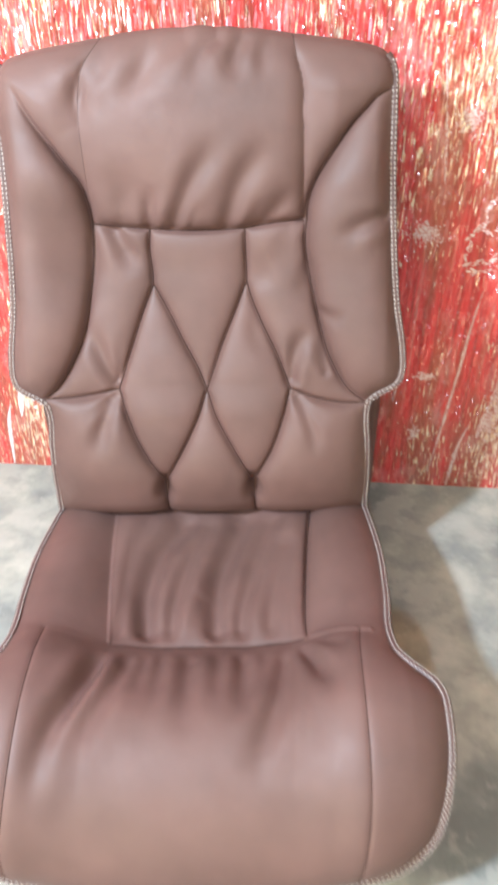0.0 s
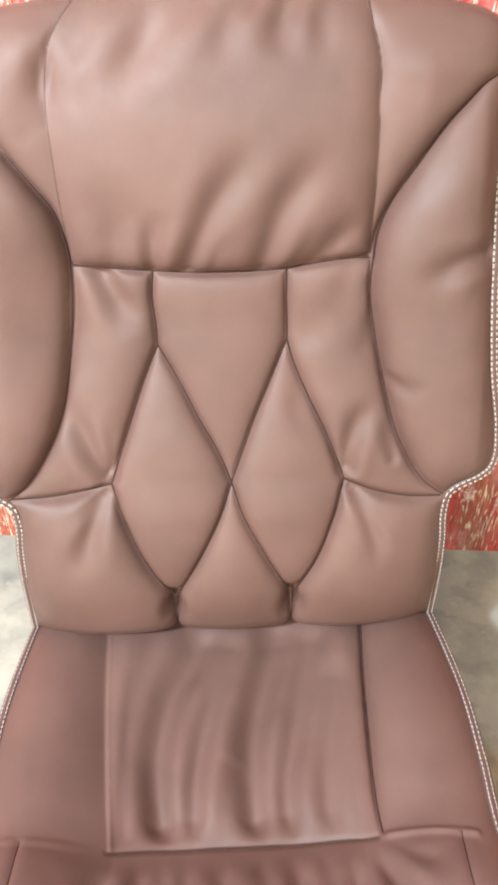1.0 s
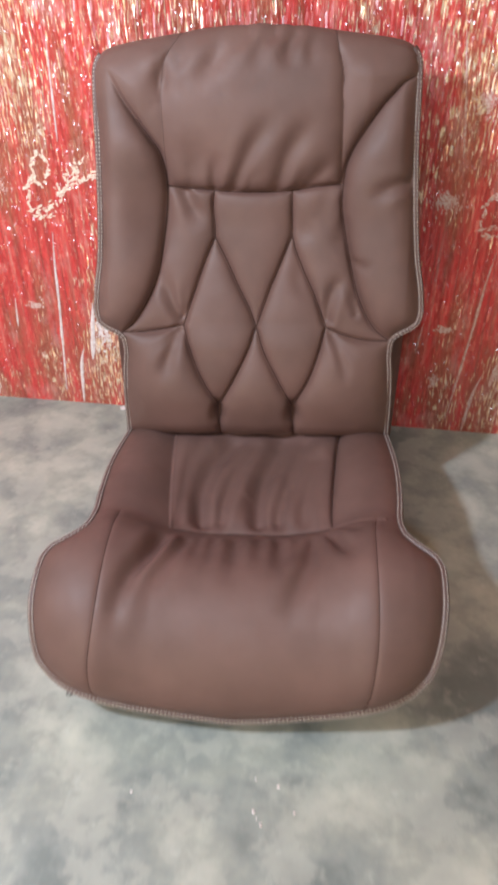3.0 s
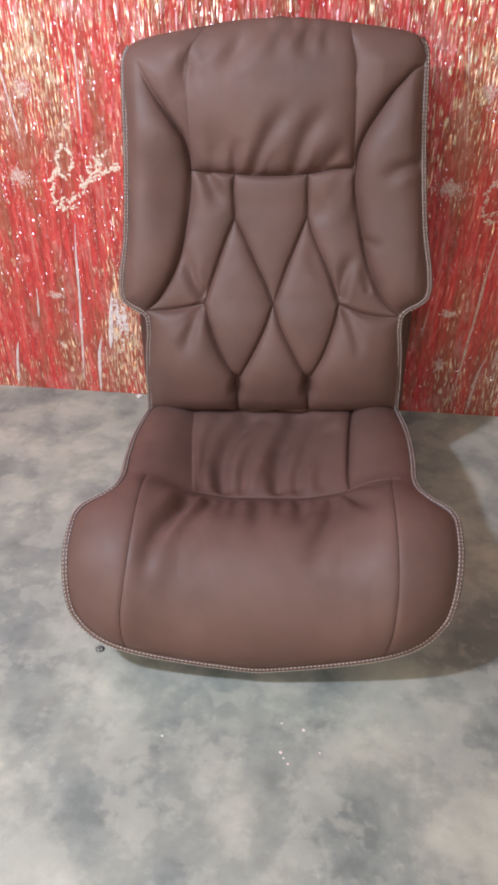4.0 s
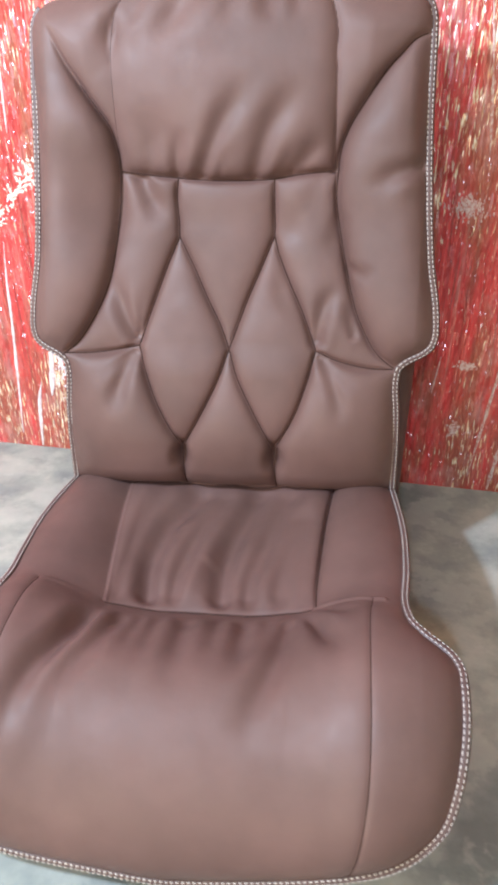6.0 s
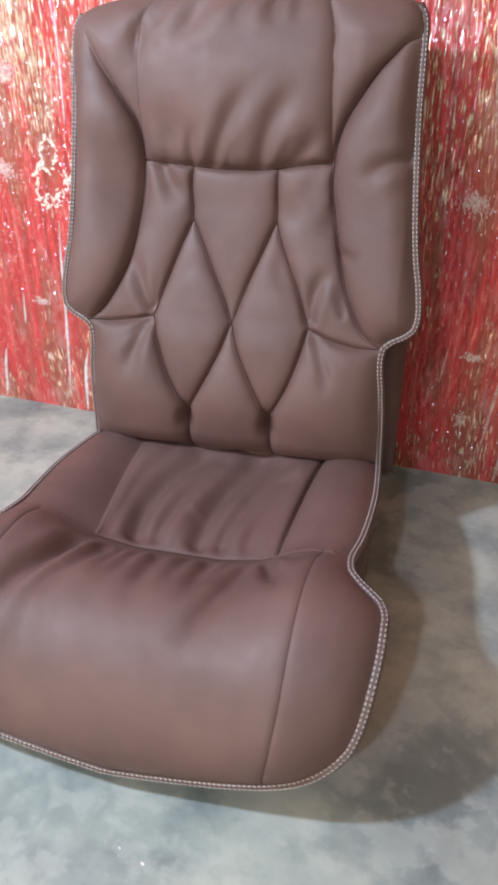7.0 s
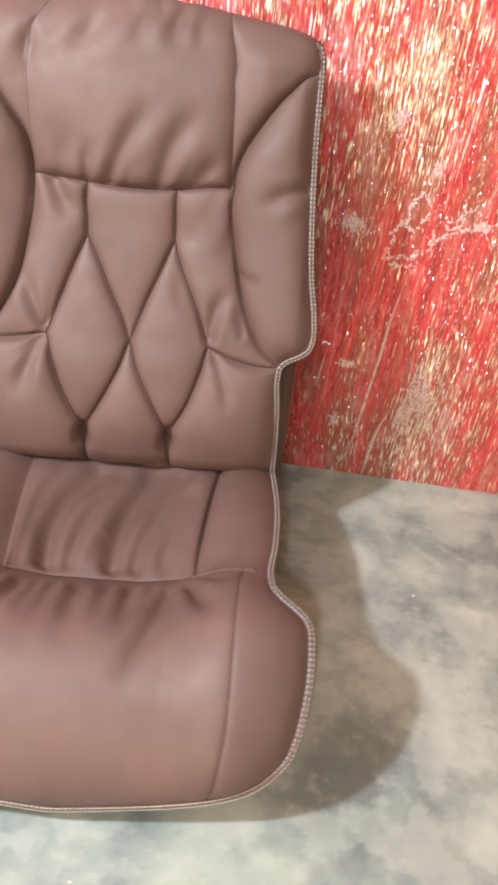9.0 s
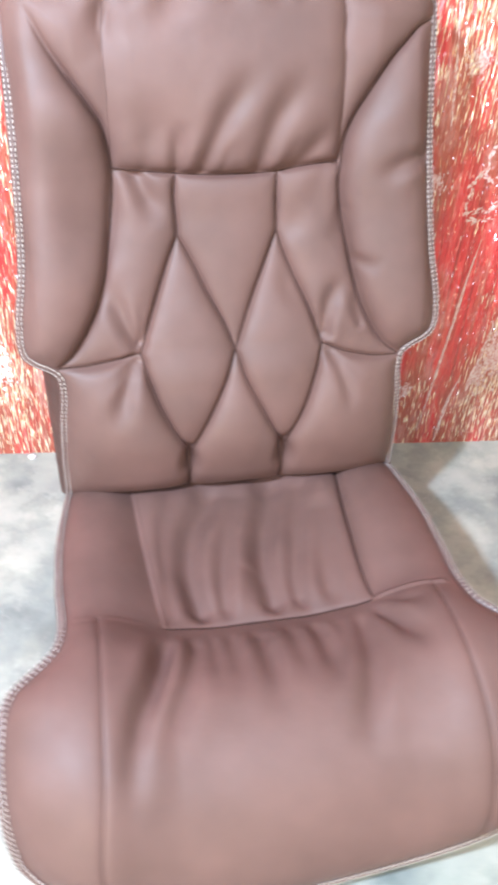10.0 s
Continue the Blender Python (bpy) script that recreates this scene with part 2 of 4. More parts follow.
class Profile:
    """A bent sheet: a line in the chair's middle plane, drawn out sideways; a place on it is u (sideways), v (along), h (off it)."""

    def __init__(self, knots, side):
        self.line = spline(knots, 60)
        self.v = np.r_[0, np.cumsum(np.hypot(*np.diff(self.line, axis=0).T))]
        d = np.gradient(self.line, self.v, axis=0)
        d /= np.linalg.norm(d, axis=1)[:, None]
        self.n = side * np.stack((-d[:, 1], d[:, 0]), 1)

    def place(self, u, v, h):
        b, z, nb, nz = (np.interp(v, self.v, a) for a in (self.line[:, 0], self.line[:, 1], self.n[:, 0], self.n[:, 1]))
        b, z = b + h * nb, z + h * nz
        return MIDDLE + u[..., None] * RIGHT + b[..., None] * BEHIND + z[..., None] * UP


def grid_faces(rows, cols):
    i = np.arange(rows - 1)[:, None] * cols + np.arange(cols - 1)[None, :]
    return np.stack((i, i + 1, i + cols + 1, i + cols), -1).reshape(-1, 4)


def normals_of(p):
    a, b = np.gradient(p, axis=1), np.gradient(p, axis=0)
    n = np.cross(a, b)
    return n / (np.linalg.norm(n, axis=-1)[..., None] + 1e-12)


def folds(u, v, rows):
    """Creases and ridges: from (u, v) to (u, v), half width, height, and whether they start sharply at a seam."""
    h = np.zeros(u.shape)
    for ax, ay, bx, by, w, k, sharp in rows:
        dx, dy = bx - ax, by - ay
        n = dx * dx + dy * dy
        s = ((u - ax) * dx + (v - ay) * dy) / n
        off = ((u - ax) * dy - (v - ay) * dx) / math.sqrt(n)
        bow = off - 0.08 * math.sqrt(n) * np.sin(np.clip(s, 0, 1) * math.pi)
        if sharp:
            h += k * np.exp(-(bow / (1.4 * w * (0.6 + 0.7 * np.clip(s, 0, 1)))) ** 2) * step(s, -0.1, 0.15) * (1 - step(s, 0.2, 1.15))
        else:
            h += k * np.exp(-(bow / (1.4 * w)) ** 2) * step(s, -0.3, 0.5) * (1 - step(s, 0.4, 1.3))
    return h


def creases(u, v, rows, fade=0.45, rise=0.0):
    """Creases that start at a seam and run out along a bent line: the line, half width, depth (below nought: a ridge)."""
    h = np.zeros(u.shape)
    for line, wide, deep in rows:
        p = spline(line, 8)
        d = np.r_[0, np.cumsum(np.hypot(*np.diff(p, axis=0).T))] / np.hypot(*np.diff(p, axis=0).T).sum()
        best, where = np.full(u.shape, 9.0), np.zeros(u.shape)
        for k in range(len(p) - 1):
            (ax, ay), (dx, dy) = p[k], p[k + 1] - p[k]
            s = np.clip(((u - ax) * dx + (v - ay) * dy) / (dx * dx + dy * dy + 1e-12), 0, 1)
            off = np.hypot(u - ax - s * dx, v - ay - s * dy)
            near = off < best
            best[near], where[near] = off[near], (d[k] + s * (d[k + 1] - d[k]))[near]
        w = 1.25 * wide * (0.75 + 0.6 * where)
        h -= 0.62 * deep * (np.exp(-(best / w) ** 2) - 0.15 * np.exp(-((best - 1.9 * w) / w) ** 2)) * (1 - step(where, fade, 1.0)) * (step(where, -0.02, rise) if rise else 1)
    return h


def from_seam(rows, seams):
    """Folds that run up to a seam start on it, sharply; the others fade at both ends."""
    out = []
    for ax, ay, bx, by, w, k in rows:
        d = np.min([away(np.array([ax, bx]), np.array([ay, by]), s) for s in seams], axis=0)
        if d[1] < d[0]:
            ax, ay, bx, by, d = bx, by, ax, ay, d[::-1]
        long = math.hypot(bx - ax, by - ay)
        sharp = d[0] < 0.026 and d[1] - d[0] > 0.55 * long
        if sharp:
            ax, ay = ax - (bx - ax) * d[0] / long, ay - (by - ay) * d[0] / long
        out.append((ax, ay, bx, by, w, k, sharp))
    return out


class Cushion:
    """A padded cover on a profile, in panels that seams divide."""

    def __init__(self, profile, outline_v, outline_u, sway):
        self.p, self.ov, self.ou, self.sway = profile, outline_v, outline_u, sway

    def half(self, v):
        return curve_at(v, self.ov, self.ou)

    def ring(self, n=700):
        """The outline, run round at even steps: right side up, then left side down."""
        v = self.ov[0] + (self.ov[-1] - self.ov[0]) * (1 - np.cos(np.linspace(0, math.pi, n))) / 2
        u = self.half(v)
        loop = np.vstack((np.stack((u, v), 1), np.stack((-u, v), 1)[::-1]))
        d = np.r_[0, np.cumsum(np.hypot(*np.diff(loop, axis=0).T))]
        k = np.linspace(0, d[-1], int(d[-1] / 0.005))
        return np.stack((np.interp(k, d, loop[:, 0]), np.interp(k, d, loop[:, 1])), 1)

    def points(self, u, v, h):
        return self.p.place(u + self.sway(v), v, h)


def cushion_panels(c, parent, rows, cols, rings, surface, names, mat, base):
    v = c.ov[0] + (c.ov[-1] - c.ov[0]) * np.linspace(0, 1, rows)
    end = c.ov[-1] - v
    v = np.where(end < 0.03, c.ov[-1] - np.maximum(end, 0) ** 1.35 / 0.03 ** 0.35, v)
    half = np.maximum(c.half(v), 0.004)
    u = half[:, None] * np.linspace(-1, 1, cols)[None, :]
    v = np.repeat(v[:, None], cols, 1)
    kind = np.zeros(u.shape, int)
    for k, r in enumerate(rings):
        kind[inside(u, v, r)] = k + 1
    p = c.points(u, v, surface(u, v, kind))
    n = normals_of(p)
    p, n, kind = p.reshape(-1, 3), n.reshape(-1, 3), kind.reshape(-1)
    faces = grid_faces(rows, cols)
    fk = whole(kind.reshape(rows, cols)[:-1, :-1] + base, len(names)).reshape(-1) - base
    for k, (name, label) in enumerate(names):
        f = faces[fk == k]
        if len(f):
            used, index = np.unique(f, return_inverse=True)
            mesh_part(name, p[used], index.reshape(-1, 4), mat, parent, label, True, n[used])


def pillow(c, seams, bare=9.0, size=0.0019, rounds=520):
    """How far a soft sheet, held down along the seams and the border, swells between them: a table over (u, v) of the swell's half width."""
    top = max(c.ou) + 0.006
    us = np.arange(-top, top + size, size)
    vs = np.arange(c.ov[0] - 0.004, c.ov[-1] + 0.004, size)
    u, v = np.meshgrid(us, vs)
    held = np.min([away(u, v, s) for s in seams], axis=0) < 0.0014
    held |= (away(u, v, c.ring()[::2]) < np.where(v < bare, 0.0078, 0.001)) | (np.abs(u) > c.half(v))
    f = np.zeros(u.shape)
    i, j = np.indices(u.shape)
    free = [~held & ((i + j) % 2 == k) for k in (0, 1)]
    for m in free:
        m[[0, -1]] = False
        m[:, [0, -1]] = False
    for _ in range(rounds):
        for m in free:
            mean = (np.roll(f, 1, 0) + np.roll(f, -1, 0) + np.roll(f, 1, 1) + np.roll(f, -1, 1) + size * size) / 4
            f[m] += 1.91 * (mean[m] - f[m])
    f = np.maximum(f, 0)
    for _ in range(1):
        f = (4 * f + np.roll(f, 1, 0) + np.roll(f, -1, 0) + np.roll(f, 1, 1) + np.roll(f, -1, 1)) / 8

    def at(uu, vv):
        x = np.clip((uu - us[0]) / size, 0, len(us) - 1.001)
        y = np.clip((vv - vs[0]) / size, 0, len(vs) - 1.001)
        a, b = x.astype(int), y.astype(int)
        x, y = x - a, y - b
        q = f[b, a] * (1 - x) * (1 - y) + f[b, a + 1] * x * (1 - y) + f[b + 1, a] * (1 - x) * y + f[b + 1, a + 1] * x * y
        return 1.1 * (np.sqrt(2 * q + 0.012 ** 2) - 0.012)
    return at


def whole(kind, count):
    """Keeps each panel in one piece: stray cells go to the panel beside them."""
    rows, cols = kind.shape
    seen = np.zeros(kind.shape, bool)
    best = {}
    for r in range(rows):
        for q in range(cols):
            if seen[r, q] or kind[r, q] == 0:
                continue
            k, piece, todo = kind[r, q], [], [(r, q)]
            seen[r, q] = True
            while todo:
                y, x = todo.pop()
                piece.append((y, x))
                for b, a in ((y + 1, x), (y - 1, x), (y, x + 1), (y, x - 1)):
                    if 0 <= b < rows and 0 <= a < cols and not seen[b, a] and kind[b, a] == k:
                        seen[b, a] = True
                        todo.append((b, a))
            if len(piece) > len(best.get(k, ())):
                best[k] = piece
    out = np.zeros(kind.shape, int)
    for k, piece in best.items():
        p = np.array(piece)
        out[p[:, 0], p[:, 1]] = k
    while (out == 0).any():
        for dy, dx in ((1, 0), (-1, 0), (0, 1), (0, -1)):
            near = np.zeros(out.shape, int)
            near[max(dy, 0):rows + min(dy, 0), max(dx, 0):cols + min(dx, 0)] = out[max(-dy, 0):rows + min(-dy, 0), max(-dx, 0):cols + min(-dx, 0)]
            out = np.where(out == 0, near, out)
    return out


def seam_shade_lines(c, parent, seams, level, depth, wide=0.0008):
    """The sewn lines: dark strips sunk between the panels, standing in for the seams' shade."""
    for line in seams:
        line = line[(np.abs(line[:, 0]) < c.half(line[:, 1]) - 0.011) & (line[:, 1] < c.ov[-1] - 0.012)]
        if len(line) < 4:
            continue
        n = inward(line)
        rows = []
        low = level(line[:, 0], line[:, 1]) + depth
        for a, h in ((-1.0, -0.0012), (-0.5, 0.0), (0.5, 0.0), (1.0, -0.0012)):
            u, v = line[:, 0] + a * wide * n[:, 0], line[:, 1] + a * wide * n[:, 1]
            rows.append(c.points(u, v, low + h))
        p = np.stack(rows, 1)
        mesh_part("seam", p.reshape(-1, 3), grid_faces(*p.shape[:2]), SEAM_SHADE, parent)


def inward(loop):
    d = np.gradient(loop, axis=0)
    d /= np.linalg.norm(d, axis=1)[:, None] + 1e-9
    return np.stack((-d[:, 1], d[:, 0]), 1)


def binding(c, parent, level, top=9.0, wide=0.0085):
    """The folded border of the cover, and its two rows of stitches."""
    ring = c.ring()
    n_all = inward(ring)
    half = len(ring) // 2
    low = ring[:, 1] < top
    runs = [np.flatnonzero(low)] if low.all() else [k[low[k]] for k in (np.arange(half), np.arange(half, len(ring)))]
    for run in runs:
        border(c, parent, level, ring[run], n_all[run], wide)


def border(c, parent, level, loop, n, wide):
    section = [(wide + 0.002, -0.004), (wide, 0.0008), (wide * 0.75, 0.0022), (wide * 0.4, 0.0022), (0.001, 0.0006), (-0.0012, -0.003), (-0.0005, -0.009), (0.004, -0.014)]
    lev = level(loop[:, 0], loop[:, 1])
    pts = np.stack([c.points(loop[:, 0] + a * n[:, 0], loop[:, 1] + a * n[:, 1], lev + h) for a, h in section], 1)
    mesh_part("edge_binding", pts.reshape(-1, 3), grid_faces(*pts.shape[:2]), BINDING, parent, "folded leather border")
    verts, faces = [], []
    d = np.r_[0, np.cumsum(np.hypot(*np.diff(loop, axis=0).T))]
    for inset in (0.0022, wide * 0.86):
        for k in np.arange(0.004, d[-1] - 0.007, 0.0060):
            ends = []
            for q in (k, k + 0.0036):
                a = np.array([np.interp(q, d, x) for x in (loop[:, 0], loop[:, 1], n[:, 0], n[:, 1], lev)])
                ends.append((a[0] + inset * a[2], a[1] + inset * a[3], a[4]))
            (u0, v0, h0), (u1, v1, h1) = ends
            du, dv = u1 - u0, v1 - v0
            m = math.hypot(du, dv) + 1e-9
            su, sv = -dv / m * 0.00062, du / m * 0.00062
            o = len(verts)
            up = 0.0030 if inset > 0.005 else 0.0027
            verts += [(u0 + su, v0 + sv, h0 + up - 0.0012), (u0 - su, v0 - sv, h0 + up - 0.0012), (u0 + du * 0.2, v0 + dv * 0.2, h0 + up),
                      (u1 + su, v1 + sv, h1 + up - 0.0012), (u1 - su, v1 - sv, h1 + up - 0.0012), (u1 - du * 0.2, v1 - dv * 0.2, h1 + up)]
            faces += [(o, o + 1, o + 2), (o + 3, o + 5, o + 4), (o, o + 2, o + 5, o + 3), (o + 1, o + 4, o + 5, o + 2)]
    q = np.array(verts)
    ob = mesh_part("edge_stitching", c.points(q[:, 0], q[:, 1], q[:, 2]), faces, THREAD, parent, "double row of cream stitches")
    tagged(ob, kind="stuff")


# ---- the place ----
structure("floor", (-1.5, -1.9, -0.12), (1.5, 1.26, 0.0), CEMENT, "grey smooth cement floor with cloudy pale patches", "floor")
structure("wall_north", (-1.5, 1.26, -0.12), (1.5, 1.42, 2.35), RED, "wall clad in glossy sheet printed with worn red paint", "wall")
# West, east and ceiling are unseen; close and ochre so their bounce fills warmly.
structure("wall_west", (-1.66, -1.9, -0.12), (-1.5, 1.42, 2.35), PLASTER, "plain ochre plaster wall", "wall")
structure("wall_east", (1.5, -1.9, -0.12), (1.66, 1.42, 2.35), PLASTER, "plain ochre plaster wall", "wall")
# Unseen wall with an opening added for the warm fill, floor and ground beyond.
structure("wall_south", (-1.66, -2.06, -0.12), (-1.25, -1.9, 2.35), PLASTER, "plain ochre plaster wall beside an added opening, out of view", "wall")
structure("wall_south_pier", (-0.25, -2.06, -0.12), (1.66, -1.9, 2.35), PLASTER, "plain ochre plaster wall beside an added opening, out of view", "wall")
structure("wall_south_lintel", (-1.25, -2.06, 1.95), (-0.25, -1.9, 2.35), PLASTER, "plain ochre plaster lintel over an added opening, out of view", "wall")
structure("ground", (-8.0, -14.0, -0.12), (8.0, -2.06, -0.01), CEMENT, "grey cement ground outside an added opening, out of view", "ground")
structure("opening_floor", (-1.25, -2.06, -0.12), (-0.25, -1.9, 0.0), CEMENT, "grey cement floor strip in an added opening, out of view", "floor")
structure("ceiling", (-1.66, -2.06, 2.35), (1.66, 1.42, 2.47), ROUGHCAST, "plain ochre rough-cast ceiling", "ceiling")


CHALK, ct, cp = material("bare_pale_scrape")
ct.links.new(ramp(ct, noise_of(ct, 300, 3), [(0.36, (0.66, 0.38, 0.30)), (0.56, (0.80, 0.70, 0.60))]), cp.inputs["Base Color"])
cp.inputs["Roughness"].default_value = 0.35
DRIP, dt, dp = material("whitish_drip")
dt.links.new(ramp(dt, noise_of(dt, 120, 3), [(0.35, (0.66, 0.50, 0.50)), (0.6, (0.80, 0.74, 0.76))]), dp.inputs["Base Color"])
dp.inputs["Roughness"].default_value = 0.35
SCUFF_AND_DIM, st, sp = material("milky_scuff_and_dim_mark")
st.links.new(ramp(st, noise_of(st, 200, 3), [(0.38, (0.50, 0.20, 0.17)), (0.6, (0.66, 0.50, 0.47))]), sp.inputs["Base Color"])
sp.inputs["Roughness"].default_value = 0.3
wall = bpy.data.objects["wall_north"]


def drip(path, wide, mat):
    """A thin raised run of pale paint on the wall, along a bent line of (x, z), thin at both ends."""
    p = spline(path, 14)
    d = np.gradient(p, axis=0)
    d /= np.linalg.norm(d, axis=1)[:, None] + 1e-9
    n = np.stack((-d[:, 1], d[:, 0]), 1)
    verts = []
    for k, (q, m) in enumerate(zip(p, n)):
        along = k / (len(p) - 1)
        w = wide * max(0.10, 0.72 + 0.45 * noise.noise((q[0] * 20, q[1] * 24, 3.1)) + 0.25 * noise.noise((q[0] * 60, q[1] * 90, 7.7))) * min(1, 0.18 + 2.4 * along, 0.3 + 5 * (1 - along))
        for a, y in ((-1, 0.001), (-0.55, -0.0012), (0.55, -0.0012), (1, 0.001)):
            verts.append((q[0] + a * w * m[0], 1.26 + y, q[1] + a * w * m[1]))
    return mesh_part("paint_drip", verts, grid_faces(len(p), 4), mat, wall, "pale vertical paint drip")


def scratch(path, wide, seed, mat):
    """A line along which the paint has splintered off in slivers."""
    rng = random.Random(seed)
    p = spline(path, 14)
    run = np.r_[0, np.cumsum(np.hypot(*np.diff(p, axis=0).T))]
    verts, faces = [], []
    at = 0.0
    while at < run[-1]:
        ahead = min(at + 0.004, run[-1] + 0.001)
        x0, z0, x1, z1 = (np.interp(k, run, c) for k in (at, ahead) for c in (p[:, 0], p[:, 1]))
        turn = math.atan2(z1 - z0, x1 - x0 + 1e-6) + rng.gauss(0, 0.45)
        if rng.random() < 0.3:
            turn = math.pi / 2 + rng.gauss(0, 0.3)
        long, thick = rng.uniform(0.003, 0.009), wide * rng.uniform(0.2, 0.6)
        cx, cz = x0 + rng.gauss(0, wide * 0.4), z0 + rng.gauss(0, wide * 0.5)
        o = len(verts)
        verts.append((cx, 1.2588, cz))
        for k in range(8):
            b = k / 8 * 2 * math.pi
            e, f = long * math.cos(b) * rng.uniform(0.6, 1.15), thick * math.sin(b) * rng.uniform(0.5, 1.3)
            verts.append((cx + e * math.cos(turn) - f * math.sin(turn), 1.2602, cz + e * math.sin(turn) + f * math.cos(turn)))
        faces += [(o, o + 1 + (k + 1) % 8, o + 1 + k) for k in range(8)]
        at += rng.uniform(0.0016, 0.0046)
    return tagged(mesh_part("paint_scratch", verts, faces, mat, wall, "pale splintered scratch"), kind="stuff")


def scrape(x, z, rx, rz, seed, dense=1.0, mat=CHALK):
    """A patch of many small chips where the paint came off."""
    rng = random.Random(seed)
    verts, faces = [], []
    for _ in range(int((26 + 5e4 * rx * rz) * dense)):
        a = rng.uniform(0, 2 * math.pi)
        r = min(1.5, abs(rng.gauss(0, 0.62))) * (0.85 + 0.5 * math.sin(2 * a + seed) * math.sin(3 * a + 2 * seed))
        cx, cz, size = x + rx * r * math.cos(a), z + rz * r * math.sin(a), rng.uniform(0.0007, 0.0026 if dense == 1 else 0.0032)
        o = len(verts)
        verts.append((cx, 1.2590, cz))
        for k in range(7):
            b, q = k / 7 * 2 * math.pi, size * rng.uniform(0.5, 1.3)
            verts.append((cx + 0.8 * q * math.cos(b), 1.2602, cz + 1.7 * q * math.sin(b)))
        faces += [(o, o + 1 + (k + 1) % 7, o + 1 + k) for k in range(7)]
    return tagged(mesh_part("paint_scrape", verts, faces, mat, wall, "patch of small pale chips"), kind="stuff")


# the print's larger marks, as they come on both sides of the chair
# Right-hand repeats take a duller tone, which paints in the shade on that side.
for shift in (0.0, REPEAT):
    for path, wide in (([(-0.470, 0.43), (-0.479, 0.353), (-0.484, 0.278), (-0.493, 0.18), (-0.507, 0.03)], 0.0042), ([(-0.446, 0.155), (-0.458, 0.105), (-0.468, 0.004)], 0.0062),
                       ([(-0.660, 0.13), (-0.671, 0.085), (-0.683, 0.006)], 0.005), ([(-0.586, 0.272), (-0.594, 0.199)], 0.0025), ([(-0.408, 0.27), (-0.419, 0.19), (-0.428, 0.125)], 0.0075),
                       ([(-0.595, 0.84), (-0.575, 0.72), (-0.560, 0.60)], 0.0028), ([(-0.417, 0.79), (-0.427, 0.61)], 0.0026)):
        drip([(x + shift, z) for x, z in path], wide, DRIP if shift == 0 else SCUFF_AND_DIM)
    for k, path in enumerate(([(-0.469, 0.592), (-0.486, 0.572), (-0.488, 0.546), (-0.507, 0.52), (-0.51, 0.488), (-0.506, 0.477)], [(-0.512, 0.474), (-0.474, 0.478), (-0.452, 0.489)], [(-0.467, 0.588), (-0.456, 0.567), (-0.456, 0.552), (-0.466, 0.542)],
                 [(-0.503, 0.460), (-0.479, 0.462), (-0.458, 0.467)], [(-0.442, 0.534), (-0.437, 0.511), (-0.452, 0.489)], [(-0.418, 0.547), (-0.402, 0.558), (-0.398, 0.546), (-0.414, 0.533), (-0.421, 0.54)],
                 [(-0.400, 0.560), (-0.377, 0.574)], [(-0.404, 0.532), (-0.379, 0.541), (-0.361, 0.552)], [(-0.449, 0.508), (-0.428, 0.516), (-0.409, 0.527)], [(-0.494, 0.536), (-0.482, 0.528), (-0.470, 0.530)])):
        scratch([(x + shift, z) for x, z in path], 0.0066 if shift == 0 else 0.0048, k, CHALK if shift == 0 else SCUFF_AND_DIM)
    for k, (x, z, rx, rz) in enumerate(((-0.576, 0.525, 0.027, 0.02), (-0.535, 0.695, 0.02, 0.02), (-0.541, 0.255, 0.016, 0.006), (-0.548, 0.125, 0.008, 0.014), (-0.458, 0.626, 0.01, 0.012), (-0.365, 0.545, 0.016, 0.009), (-0.412, 0.16, 0.012, 0.03), (-0.386, 0.20, 0.020, 0.06), (-0.40, 0.21, 0.012, 0.05))):
        scrape(x + shift, z, rx, rz, k + 2, *((6.0, SCUFF_AND_DIM) if k < 3 or shift else (2.5, DRIP) if k > 6 else ()))


def crumb(name, x, y, size, seed, mat, label):
    rng = random.Random(seed)
    bm = bmesh.new()
    bmesh.ops.create_icosphere(bm, subdivisions=2, radius=1)
    for v in bm.verts:
        v.co = Vector((v.co.x * rng.uniform(0.8, 1.2), v.co.y * rng.uniform(0.7, 1.0), max(v.co.z, -0.5) * 0.55 * rng.uniform(0.85, 1.1))) * size
    low = min(v.co.z for v in bm.verts)
    for v in bm.verts:
        v.co += Vector((x, y, -low - 0.0003))
    me = bpy.data.meshes.new(name)
    bm.to_mesh(me)
    bm.free()
    me.materials.append(mat)
    return tagged(new(name, me), label, "debris")


PEBBLE, pt, pp = material("dark_pebble")
pt.links.new(ramp(pt, noise_of(pt, 300, 3), [(0.4, (0.05, 0.05, 0.05)), (0.65, (0.25, 0.24, 0.22))]), pp.inputs["Base Color"])
pp.inputs["Roughness"].default_value = 0.6
crumb("pebble", -0.234, 0.488, 0.0075, 1, PEBBLE, "small dark grey pebble lying on cement floor")
for k, (x, y, size) in enumerate(((-0.366, 1.246, 0.008), (0.105, 0.385, 0.0024), (0.13, 0.352, 0.002), (0.51, 0.93, 0.003))):
    crumb("plaster_crumb", x, y, size, k + 5, DRIP, "tiny white plaster crumb lying on cement floor")
for k, (x, y) in enumerate(((0.080, 0.338), (0.087, 0.330), (0.075, 0.346), (0.072, 0.392), (-0.098, 0.35))):
    crumb("paint_fleck", x, y, 0.0016 + 0.0005 * (k % 3), k + 21, DRIP, "tiny whitish paint fleck lying on cement floor")


# ---- the chair ----
chair = tagged(new("office_chair"), "legless brown leather office chair standing on a cement floor", "chair")

